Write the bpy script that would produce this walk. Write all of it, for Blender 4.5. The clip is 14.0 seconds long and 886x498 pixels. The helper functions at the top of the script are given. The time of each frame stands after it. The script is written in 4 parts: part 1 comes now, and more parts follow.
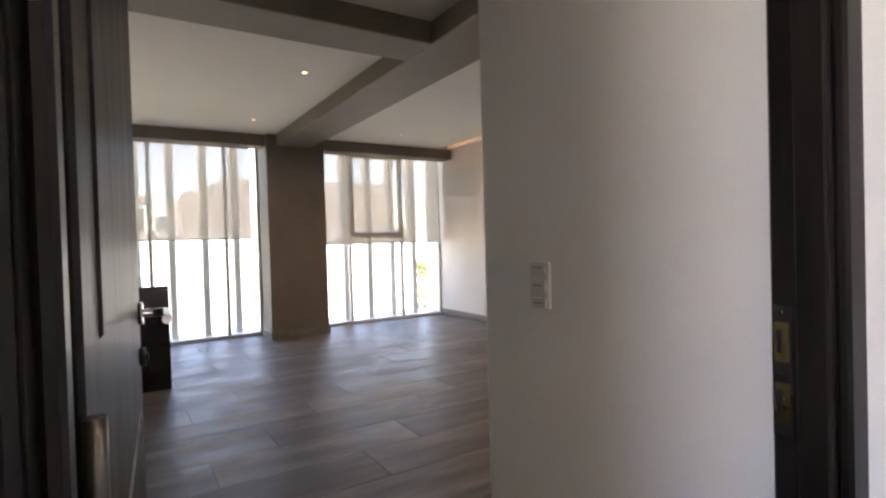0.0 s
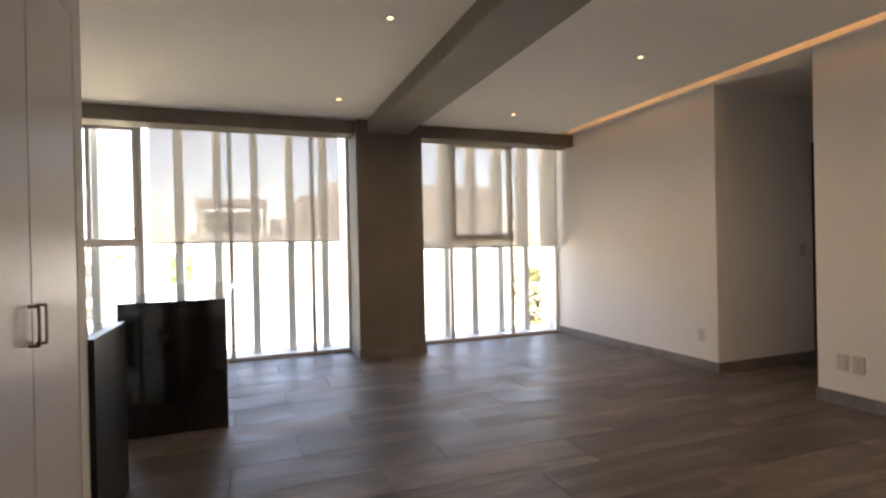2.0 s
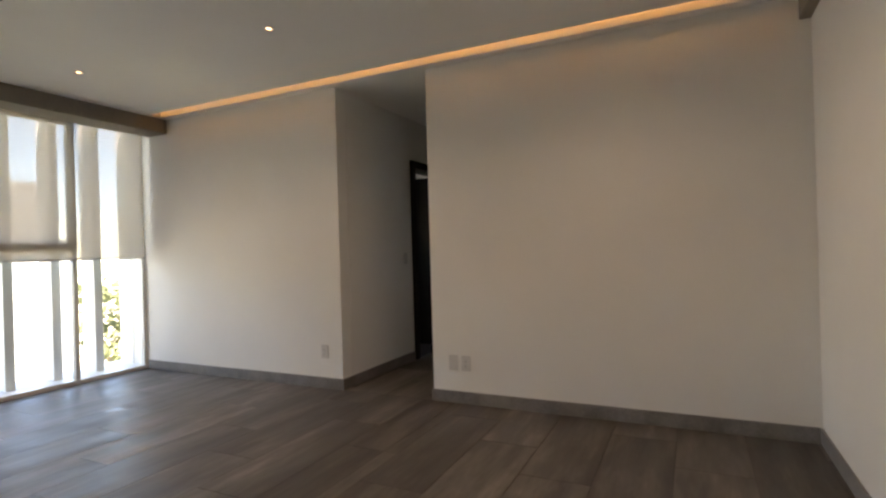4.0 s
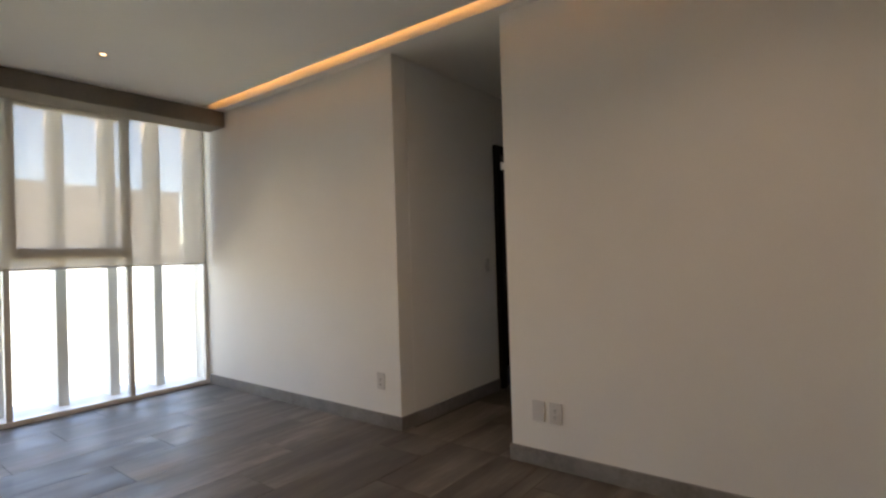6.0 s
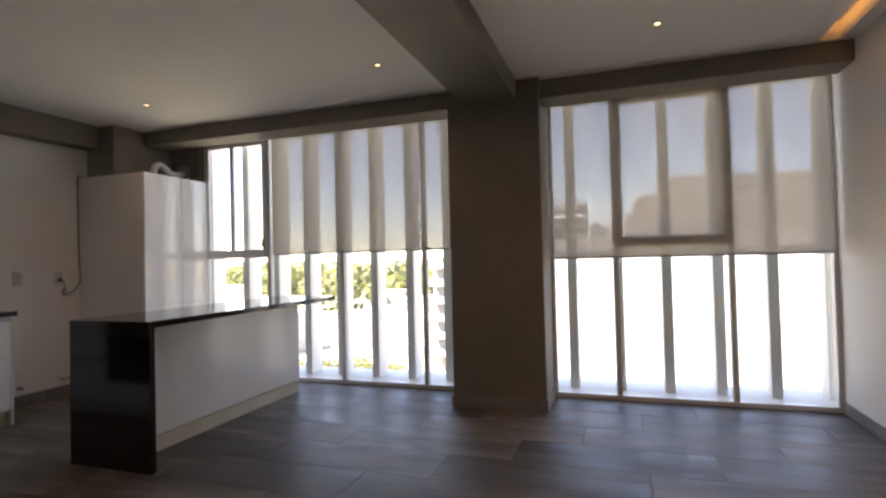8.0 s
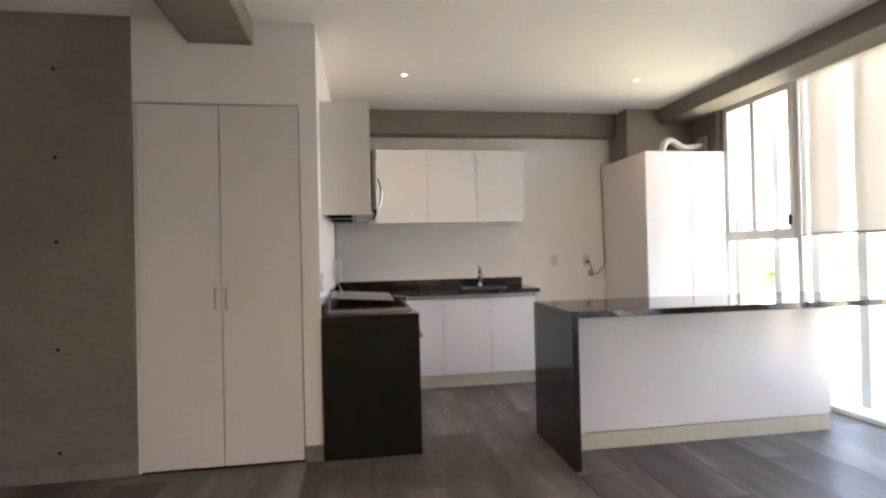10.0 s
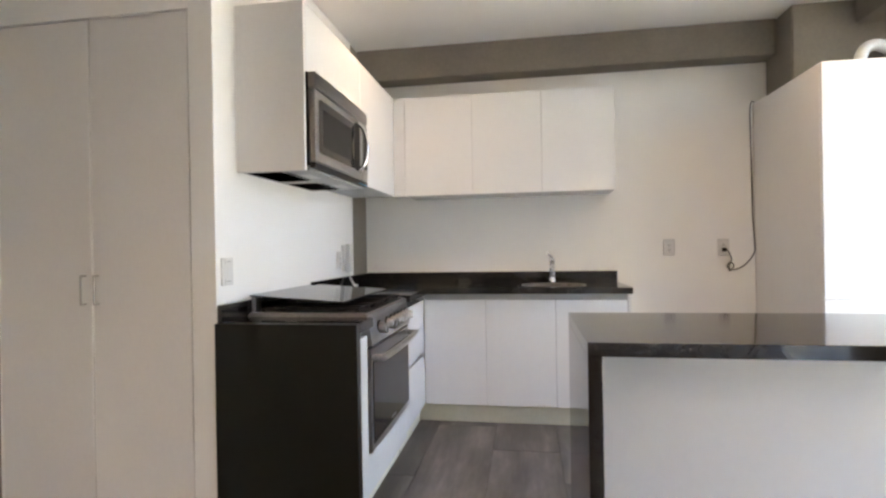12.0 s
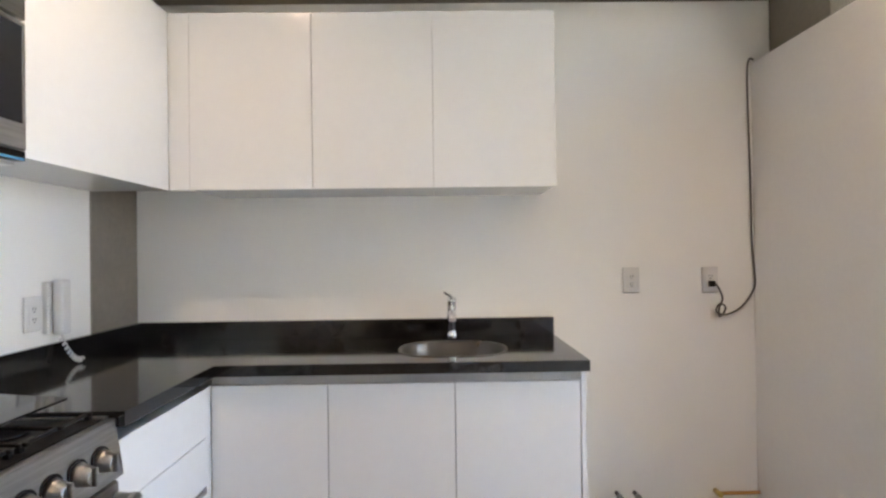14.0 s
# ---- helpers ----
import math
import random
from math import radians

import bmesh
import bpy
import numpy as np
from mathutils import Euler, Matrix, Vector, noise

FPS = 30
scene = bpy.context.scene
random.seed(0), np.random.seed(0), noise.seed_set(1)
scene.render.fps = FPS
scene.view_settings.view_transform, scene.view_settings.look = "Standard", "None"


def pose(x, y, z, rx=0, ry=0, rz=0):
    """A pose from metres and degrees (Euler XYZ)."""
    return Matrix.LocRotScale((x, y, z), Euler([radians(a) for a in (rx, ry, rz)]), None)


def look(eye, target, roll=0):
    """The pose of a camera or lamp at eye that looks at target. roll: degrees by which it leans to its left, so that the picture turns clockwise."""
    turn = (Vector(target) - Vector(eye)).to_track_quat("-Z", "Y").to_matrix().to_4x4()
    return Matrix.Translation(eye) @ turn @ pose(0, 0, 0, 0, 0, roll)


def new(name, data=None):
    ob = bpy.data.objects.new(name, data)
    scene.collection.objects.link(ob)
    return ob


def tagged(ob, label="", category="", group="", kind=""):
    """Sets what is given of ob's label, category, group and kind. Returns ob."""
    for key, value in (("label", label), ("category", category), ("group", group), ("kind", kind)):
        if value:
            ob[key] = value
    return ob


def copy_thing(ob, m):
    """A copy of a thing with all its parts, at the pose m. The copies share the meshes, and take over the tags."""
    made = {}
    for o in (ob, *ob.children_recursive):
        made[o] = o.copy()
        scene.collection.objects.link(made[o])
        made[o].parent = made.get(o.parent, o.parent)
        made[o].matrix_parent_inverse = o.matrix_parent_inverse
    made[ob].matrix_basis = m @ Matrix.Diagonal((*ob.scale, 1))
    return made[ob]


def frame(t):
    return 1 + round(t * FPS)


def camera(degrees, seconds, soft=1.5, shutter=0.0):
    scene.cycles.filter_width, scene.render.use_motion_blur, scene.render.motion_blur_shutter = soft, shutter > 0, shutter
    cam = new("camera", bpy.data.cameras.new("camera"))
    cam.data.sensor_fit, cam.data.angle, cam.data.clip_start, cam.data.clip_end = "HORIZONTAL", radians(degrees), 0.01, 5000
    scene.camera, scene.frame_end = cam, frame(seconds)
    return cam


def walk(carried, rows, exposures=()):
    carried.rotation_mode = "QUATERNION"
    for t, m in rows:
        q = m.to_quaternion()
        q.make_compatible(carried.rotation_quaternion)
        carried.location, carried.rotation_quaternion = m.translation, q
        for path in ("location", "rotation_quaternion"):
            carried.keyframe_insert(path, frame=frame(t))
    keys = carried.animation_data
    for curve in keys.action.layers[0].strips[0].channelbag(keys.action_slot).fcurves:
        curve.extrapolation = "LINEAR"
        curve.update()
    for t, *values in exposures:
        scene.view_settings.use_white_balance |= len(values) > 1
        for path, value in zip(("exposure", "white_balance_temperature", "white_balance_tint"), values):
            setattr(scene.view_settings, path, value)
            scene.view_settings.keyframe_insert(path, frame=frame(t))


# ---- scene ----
PATH = [
    (0, (0.588, -0.195, 1.250), (1.652, 1.498, 1.218), -1.65),
    (0.5, (0.742, 0.120, 1.250), (1.798, 1.818, 1.215), -1.40),
    (1, (0.903, 0.459, 1.245), (1.786, 2.253, 1.227), -1.35),
    (1.5, (1.034, 0.744, 1.254), (1.732, 2.618, 1.243), -1.24),
    (2, (1.109, 0.988, 1.253), (1.818, 2.858, 1.246), -1.23),
    (2.5, (1.148, 1.192, 1.248), (2.114, 2.944, 1.241), -1.54),
    (3, (1.268, 1.412, 1.248), (2.628, 2.879, 1.242), -1.58),
    (3.5, (1.366, 1.604, 1.248), (3.073, 2.647, 1.242), -1.63),
    (3.7, (1.403, 1.702, 1.248), (3.206, 2.567, 1.246), -1.64),
    (5.8, (2.361, 2.047, 1.276), (4.101, 3.033, 1.266), -2.21),
    (6, (2.523, 2.112, 1.273), (4.104, 3.336, 1.288), -1.77),
    (6.5, (2.811, 2.116, 1.248), (3.912, 3.786, 1.273), -2.20),
    (7, (3.136, 2.240, 1.238), (3.712, 4.155, 1.271), -2.13),
    (7.5, (3.426, 2.412, 1.238), (3.427, 4.411, 1.276), -1.78),
    (8, (3.663, 2.593, 1.251), (3.026, 4.489, 1.294), -1.40),
    (8.5, (3.776, 2.903, 1.262), (2.579, 4.505, 1.293), -1.31),
    (9, (3.866, 3.190, 1.276), (2.274, 4.400, 1.297), -1.17),
    (9.2, (3.901, 3.317, 1.284), (2.181, 4.338, 1.304), -1.17),
    (11.3, (3.085, 4.511, 1.218), (1.106, 4.222, 1.222), -1.07),
    (11.5, (2.905, 4.589, 1.206), (0.927, 4.288, 1.207), -0.92),
    (12, (2.458, 4.845, 1.189), (0.484, 4.526, 1.187), -0.94),
    (12.5, (2.051, 5.050, 1.221), (0.075, 4.740, 1.228), -0.73),
    (13, (1.644, 5.073, 1.256), (-0.334, 4.775, 1.264), -0.51),
    (13.5, (1.220, 5.030, 1.295), (-0.767, 4.798, 1.308), -0.66),
    (13.75, (1.030, 4.992, 1.305), (-0.967, 4.891, 1.317), -0.72),
    (14, (0.850, 4.970, 1.312), (-1.150, 4.991, 1.325), -0.77),
]
EXPOSURES = [(0, 4.1, 8000, 28), (0.5, 3.88, 8500, 29), (1, 3.92, 8700, 30), (2, 3.92, 8700, 29), (3.5, 3.92, 8250, 22), (5.8, 3.9, 7950, 22), (6, 3.78, 7950, 22), (6.5, 3.25, 8200, 24), (7.5, 2.88, 8200, 29), (8.2, 3.3, 8050, 30), (9, 4.08, 8100, 30), (11.3, 5.28, 7800, 23), (12, 5.2, 7700, 23), (12.5, 5.02, 7650, 23), (13, 5.1, 7650, 23), (13.5, 5.22, 7500, 23), (14, 5.22, 7500, 23)]
LED_POWER = 0.75
SPOT_POWER = 3.2
cam = camera(81, 14.0, soft=2.4)
walk(cam, [(t, look(eye, target, roll)) for t, eye, target, roll in PATH], EXPOSURES)

# ---- daylight ----
world = bpy.data.worlds.new("sky")
world.use_nodes = True
scene.world = world
wn = world.node_tree
sky = wn.nodes.new("ShaderNodeTexSky")
sky.sky_type, sky.sun_disc = "NISHITA", False
SUN_EL, SUN_AZ = radians(55), radians(235)   # from behind the building, so the window front lies in shade
sky.sun_elevation, sky.sun_rotation = SUN_EL, SUN_AZ
sky.altitude, sky.air_density, sky.dust_density, sky.ozone_density = 1600, 1.0, 0.6, 2.0
wn.links.new(sky.outputs[0], wn.nodes["Background"].inputs[0])
wn.nodes["Background"].inputs[1].default_value = 0.135
sun = new("sun", bpy.data.lights.new("sun", "SUN"))
sun.data.energy, sun.data.angle, sun.data.color = 5.0, radians(0.5), (1.0, 0.95, 0.88)
sun_from = Vector((math.sin(SUN_AZ) * math.cos(SUN_EL), math.cos(SUN_AZ) * math.cos(SUN_EL), math.sin(SUN_EL)))
sun.matrix_world = look(sun_from * 40, (0, 0, 0))


# ---- materials ----
def material(name, colour, rough=0.5, metal=0.0, coat=0.0, spec=0.5):
    m = bpy.data.materials.new(name)
    m.use_nodes = True
    b = m.node_tree.nodes["Principled BSDF"]
    b.inputs["Base Color"].default_value = (*colour, 1)
    b.inputs["Roughness"].default_value = rough
    b.inputs["Metallic"].default_value = metal
    b.inputs["Coat Weight"].default_value = coat
    b.inputs["Coat Roughness"].default_value = 0.04
    b.inputs["Specular IOR Level"].default_value = spec
    return m


def node(m, kind, **sets):
    n = m.node_tree.nodes.new(kind)
    for key, value in sets.items():
        if key in n.inputs:
            n.inputs[key].default_value = value
    return n


def wire(m, a, b):
    m.node_tree.links.new(a, b)


def coords(m, scale=(1, 1, 1)):
    """World-size coordinates of the point, stretched per axis."""
    tex = node(m, "ShaderNodeNewGeometry")
    mp = node(m, "ShaderNodeMapping", Scale=scale)
    wire(m, tex.outputs["Position"], mp.inputs["Vector"])
    return mp.outputs[0]


def ramp(m, fac, stops):
    r = node(m, "ShaderNodeValToRGB")
    e = r.color_ramp.elements
    while len(e) < len(stops):
        e.new(0.5)
    for k, (p, c) in zip(e, stops):
        k.position, k.color = p, (*c, 1)
    wire(m, fac, r.inputs[0])
    return r.outputs[0]


def mottled(name, dark, light, rough=0.5, fine=60.0, broad=1.6, bump=0.05, metal=0.0, coat=0.0, stretch=(1, 1, 1), rough_var=0.12, spec=0.5):
    """A surface with broad clouds, fine grain, slight relief and uneven gloss."""
    m = material(name, light, rough, metal, coat, spec)
    b = m.node_tree.nodes["Principled BSDF"]
    co = coords(m, stretch)
    big = node(m, "ShaderNodeTexNoise", Scale=broad, Detail=5.0, Roughness=0.6)
    small = node(m, "ShaderNodeTexNoise", Scale=fine, Detail=3.0)
    wire(m, co, big.inputs["Vector"])
    wire(m, co, small.inputs["Vector"])
    mix = node(m, "ShaderNodeMath", **{})
    mix.operation = "MULTIPLY_ADD"
    mix.inputs[1].default_value = 0.35
    wire(m, small.outputs[0], mix.inputs[0])
    wire(m, big.outputs[0], mix.inputs[2])
    wire(m, ramp(m, mix.outputs[0], [(0.45, dark), (0.9, light)]), b.inputs["Base Color"])
    rr = node(m, "ShaderNodeMapRange")
    rr.inputs["To Min"].default_value, rr.inputs["To Max"].default_value = max(0.02, rough - rough_var), rough + rough_var
    wire(m, big.outputs[0], rr.inputs["Value"])
    wire(m, rr.outputs[0], b.inputs["Roughness"])
    if bump:
        bp = node(m, "ShaderNodeBump", Strength=bump, Distance=0.01)
        wire(m, mix.outputs[0], bp.inputs["Height"])
        wire(m, bp.outputs[0], b.inputs["Normal"])
    return m


PAINT = mottled("white_wall_paint", (0.81, 0.80, 0.775), (0.86, 0.85, 0.825), 0.62, 140, 1.1, 0.06)
CEIL = mottled("ceiling_paint", (0.80, 0.785, 0.755), (0.85, 0.835, 0.805), 0.7, 120, 0.9, 0.05)
TAUPE = mottled("taupe_painted_concrete", (0.175, 0.152, 0.125), (0.245, 0.215, 0.178), 0.6, 45, 1.8, 0.18)
SKIRT = mottled("grey_tile_skirting", (0.15, 0.14, 0.135), (0.27, 0.255, 0.245), 0.42, 50, 5, 0.08)
GRANITE = mottled("black_granite", (0.006, 0.006, 0.006), (0.022, 0.021, 0.02), 0.09, 380, 6, 0.0, rough_var=0.03, spec=0.6)
GRANITE_MATT = mottled("black_laminate_panel", (0.005, 0.006, 0.005), (0.009, 0.0105, 0.0085), 0.34, 300, 3, 0.02, rough_var=0.06, spec=0.35)
LACQUER = mottled("gloss_white_lacquer", (0.745, 0.745, 0.74), (0.785, 0.785, 0.78), 0.17, 30, 0.8, 0.004, coat=0.2, rough_var=0.03)
CLOSET = mottled("satin_white_closet_paint", (0.70, 0.68, 0.655), (0.76, 0.74, 0.715), 0.3, 60, 0.9, 0.02, rough_var=0.06)
STEEL = mottled("brushed_steel", (0.26, 0.255, 0.25), (0.38, 0.374, 0.366), 0.32, 8, 1.5, 0.03, metal=1.0, stretch=(3, 60, 60))
CHROME = material("chrome", (0.72, 0.72, 0.73), 0.08, 1.0)
ALU = mottled("anodised_aluminium", (0.60, 0.60, 0.59), (0.70, 0.70, 0.69), 0.38, 40, 2, 0.0, metal=0.1)
GOLA = mottled("grey_handle_channel", (0.36, 0.36, 0.355), (0.46, 0.46, 0.45), 0.35, 60, 2, 0.0, metal=0.4)
FRAME = mottled("pale_window_frame", (0.74, 0.73, 0.72), (0.82, 0.81, 0.80), 0.4, 40, 2, 0.0, metal=0.2)
FIN = mottled("off_white_facade_fin", (0.68, 0.665, 0.635), (0.77, 0.755, 0.72), 0.6, 30, 1.2, 0.03)
DARKWOOD = mottled("dark_stained_wood", (0.006, 0.0048, 0.004), (0.016, 0.013, 0.0105), 0.42, 22, 2.5, 0.06, stretch=(9, 9, 1), spec=0.2)
BLACK = material("black_glass", (0.006, 0.006, 0.007), 0.05, 0.0, 0.0, 0.34)
LIDGLASS = material("smoked_glass", (0.012, 0.012, 0.012), 0.07, 0.0, 0.0, 0.42)
DARK = mottled("black_plastic", (0.006, 0.006, 0.006), (0.014, 0.014, 0.014), 0.45, 90, 6, 0.03, spec=0.2)
IRON = mottled("cast_iron", (0.006, 0.006, 0.006), (0.015, 0.015, 0.015), 0.6, 120, 9, 0.2, spec=0.25)
PLASTIC = mottled("white_plastic", (0.61, 0.60, 0.585), (0.67, 0.66, 0.645), 0.32, 60, 4, 0.0)
TOE = mottled("cream_plinth", (0.50, 0.475, 0.365), (0.60, 0.575, 0.46), 0.5, 40, 3, 0.02)
BRASS = mottled("worn_brass", (0.55, 0.40, 0.14), (0.75, 0.58, 0.25), 0.3, 60, 8, 0.04, metal=1.0)
SATIN = mottled("satin_steel", (0.34, 0.32, 0.30), (0.46, 0.44, 0.41), 0.34, 30, 2, 0.0, metal=0.85)
GRIP = mottled("dark_satin_steel_grip", (0.13, 0.12, 0.11), (0.19, 0.175, 0.16), 0.3, 30, 2, 0.0, metal=0.9)
VENT = material("black_filter_mesh", (0.003, 0.003, 0.003), 0.9, 0.0, 0.0, 0.0)
# near-black colour stands for the shade inside holes and the shut closet
HOLE = material("painted_shade_void", (0.02, 0.017, 0.014), 0.9)
CORD = material("grey_cable_sheath", (0.09, 0.085, 0.08), 0.55)
HOSE = mottled("white_flexible_duct", (0.62, 0.62, 0.61), (0.72, 0.72, 0.71), 0.4, 40, 4, 0.05)
GASPIPE = material("ochre_gas_pipe", (0.45, 0.22, 0.05), 0.45)
PRINT = material("grey_print", (0.25, 0.25, 0.25), 0.5)
BLUE = material("blue_protective_film", (0.05, 0.22, 0.38), 0.25)


def emitter(name, colour, strength):
    m = bpy.data.materials.new(name)
    m.use_nodes = True
    t = m.node_tree
    t.nodes.remove(t.nodes["Principled BSDF"])
    e = t.nodes.new("ShaderNodeEmission")
    e.inputs[0].default_value, e.inputs[1].default_value = (*colour, 1), strength
    t.links.new(e.outputs[0], t.nodes["Material Output"].inputs[0])
    return m


LED = emitter("warm_led_strip", (1.0, 0.52, 0.16), LED_POWER)
BULB = emitter("halogen_bulb", (1.0, 0.70, 0.42), 0.38)


def see_through(name, clear, tint, gloss, fabric=None):
    """A thin sheet that lets part of the light straight through."""
    m = bpy.data.materials.new(name)
    m.use_nodes = True
    t = m.node_tree
    t.nodes.remove(t.nodes["Principled BSDF"])
    out = t.nodes["Material Output"]
    a = t.nodes.new("ShaderNodeBsdfTransparent")
    a.inputs[0].default_value = (*tint, 1)
    mix = t.nodes.new("ShaderNodeMixShader")
    mix.inputs[0].default_value = 1 - clear
    t.links.new(a.outputs[0], mix.inputs[1])
    if fabric:
        d, tr, half = t.nodes.new("ShaderNodeBsdfDiffuse"), t.nodes.new("ShaderNodeBsdfTranslucent"), t.nodes.new("ShaderNodeMixShader")
        weave = t.nodes.new("ShaderNodeTexNoise")
        weave.inputs["Scale"].default_value = 420
        geo = t.nodes.new("ShaderNodeNewGeometry")
        t.links.new(geo.outputs["Position"], weave.inputs["Vector"])
        cr = t.nodes.new("ShaderNodeValToRGB")
        cr.color_ramp.elements[0].color = (*[c * 0.8 for c in fabric], 1)
        cr.color_ramp.elements[1].color = (*fabric, 1)
        t.links.new(weave.outputs[0], cr.inputs[0])
        t.links.new(cr.outputs[0], d.inputs[0])
        t.links.new(cr.outputs[0], tr.inputs[0])
        half.inputs[0].default_value = 0.5
        t.links.new(d.outputs[0], half.inputs[1])
        t.links.new(tr.outputs[0], half.inputs[2])
        t.links.new(half.outputs[0], mix.inputs[2])
    else:
        g = t.nodes.new("ShaderNodeBsdfGlossy")
        g.inputs["Roughness"].default_value = 0.0
        fr = t.nodes.new("ShaderNodeLayerWeight")
        fr.inputs[0].default_value = 0.5
        steep, soft = t.nodes.new("ShaderNodeMath"), t.nodes.new("ShaderNodeMath")
        steep.operation, soft.operation = "POWER", "MULTIPLY_ADD"
        steep.inputs[1].default_value = 4.0
        soft.inputs[1].default_value, soft.inputs[2].default_value = 0.7, 0.03
        t.links.new(fr.outputs["Facing"], steep.inputs[0])
        t.links.new(steep.outputs[0], soft.inputs[0])
        t.links.new(soft.outputs[0], mix.inputs[0])
        t.links.new(g.outputs[0], mix.inputs[2])
    t.links.new(mix.outputs[0], out.inputs[0])
    return m


GLASS = see_through("window_glass", 0.95, (0.93, 0.96, 0.95), True)
FABRIC = see_through("beige_screen_fabric", 0.29, (1.0, 0.975, 0.955), False, (0.50, 0.462, 0.405))


def tile_material():
    """Grey-brown porcelain with long streaks along x, each tile shifted by its own random number."""
    m = material("wood_look_porcelain", (0.2, 0.18, 0.17), 0.45, spec=0.38)
    b = m.node_tree.nodes["Principled BSDF"]
    info = node(m, "ShaderNodeObjectInfo")
    tex = node(m, "ShaderNodeNewGeometry")
    shift = node(m, "ShaderNodeVectorMath")
    shift.operation = "MULTIPLY_ADD"
    shift.inputs[1].default_value = (37.0, 23.0, 11.0)
    wire(m, info.outputs["Random"], shift.inputs[0])
    wire(m, tex.outputs["Position"], shift.inputs[2])

    def cloud(sx, sy, detail):
        mp = node(m, "ShaderNodeMapping", Scale=(sx, sy, 1))
        wire(m, shift.outputs[0], mp.inputs["Vector"])
        n = node(m, "ShaderNodeTexNoise", Scale=1.0, Detail=detail, Roughness=0.62)
        wire(m, mp.outputs[0], n.inputs["Vector"])
        return n.outputs[0]

    streak, stain, grain = cloud(0.8, 4.6, 4.0), cloud(2.2, 4.4, 5.0), cloud(7.0, 60.0, 3.0)
    add = node(m, "ShaderNodeMath")
    add.operation = "MULTIPLY_ADD"
    add.inputs[1].default_value = 0.75
    wire(m, stain, add.inputs[0])
    wire(m, streak, add.inputs[2])
    add2 = node(m, "ShaderNodeMath")
    add2.operation = "MULTIPLY_ADD"
    add2.inputs[1].default_value = 0.12
    wire(m, grain, add2.inputs[0])
    wire(m, add.outputs[0], add2.inputs[2])
    vary = node(m, "ShaderNodeMath")
    vary.operation = "MULTIPLY_ADD"
    vary.inputs[1].default_value = 0.22
    wire(m, info.outputs["Random"], vary.inputs[0])
    wire(m, add2.outputs[0], vary.inputs[2])
    halve = node(m, "ShaderNodeMath")
    halve.operation = "MULTIPLY"
    halve.inputs[1].default_value = 0.5
    wire(m, vary.outputs[0], halve.inputs[0])
    wire(m, ramp(m, halve.outputs[0], [(0.36, (0.040, 0.035, 0.031)), (0.49, (0.088, 0.078, 0.069)), (0.56, (0.135, 0.122, 0.110)), (0.66, (0.23, 0.212, 0.195))]), b.inputs["Base Color"])
    rr = node(m, "ShaderNodeMapRange")
    rr.inputs["From Min"].default_value, rr.inputs["From Max"].default_value = 0.3, 0.7
    rr.inputs["To Min"].default_value, rr.inputs["To Max"].default_value = 0.36, 0.60
    wire(m, stain, rr.inputs["Value"])
    wire(m, rr.outputs[0], b.inputs["Roughness"])
    bp = node(m, "ShaderNodeBump", Strength=0.12, Distance=0.004)
    wire(m, add2.outputs[0], bp.inputs["Height"])
    wire(m, bp.outputs[0], b.inputs["Normal"])
    return m


TILE = tile_material()
GROUT = mottled("dark_grout", (0.030, 0.026, 0.023), (0.05, 0.044, 0.04), 0.8, 90, 6, 0.05)


# ---- mesh helpers ----
def box(bm, x0, x1, y0, y1, z0, z1, bevel=0.0, seg=1):
    """Adds a box, with bevelled edges where asked."""
    tmp = bmesh.new()
    bmesh.ops.create_cube(tmp, size=1)
    for v in tmp.verts:
        v.co = ((x0 + x1) / 2 + v.co.x * (x1 - x0), (y0 + y1) / 2 + v.co.y * (y1 - y0), (z0 + z1) / 2 + v.co.z * (z1 - z0))
    if bevel:
        bmesh.ops.bevel(tmp, geom=list(tmp.edges), offset=bevel, segments=seg, affect="EDGES", profile=0.6)
    me = bpy.data.meshes.new("tmp")
    tmp.to_mesh(me)
    tmp.free()
    bm.from_mesh(me)
    bpy.data.meshes.remove(me)
    return bm


def rod(bm, path, r, n=12, caps=True):
    """Adds a round tube of radius r along a list of points."""
    pts = [Vector(p) for p in path]
    rings, up = [], None
    for i, p in enumerate(pts):
        d = (pts[min(i + 1, len(pts) - 1)] - pts[max(i - 1, 0)]).normalized()
        if up is None:
            up = d.orthogonal().normalized()
        up = (up - d * up.dot(d)).normalized()
        side = d.cross(up)
        rr = r[i] if isinstance(r, (list, tuple)) else r
        rings.append([bm.verts.new(p + rr * (math.cos(a) * up + math.sin(a) * side)) for a in [k * math.tau / n for k in range(n)]])
    for a, b in zip(rings, rings[1:]):
        for k in range(n):
            f = bm.faces.new((a[k], a[(k + 1) % n], b[(k + 1) % n], b[k]))
            f.smooth = True
    if caps:
        bm.faces.new(rings[0][::-1])
        bm.faces.new(rings[-1])
    return bm


def curve(points, steps=8):
    """A smooth line through the points."""
    p = [Vector(q) for q in points]
    p = [2 * p[0] - p[1]] + p + [2 * p[-1] - p[-2]]
    out = []
    for a, b, c, d in zip(p, p[1:], p[2:], p[3:]):
        for k in range(steps):
            t = k / steps
            out.append(0.5 * (2 * b + (c - a) * t + (2 * a - 5 * b + 4 * c - d) * t * t + (3 * b - a - 3 * c + d) * t ** 3))
    return out + [p[-2]]


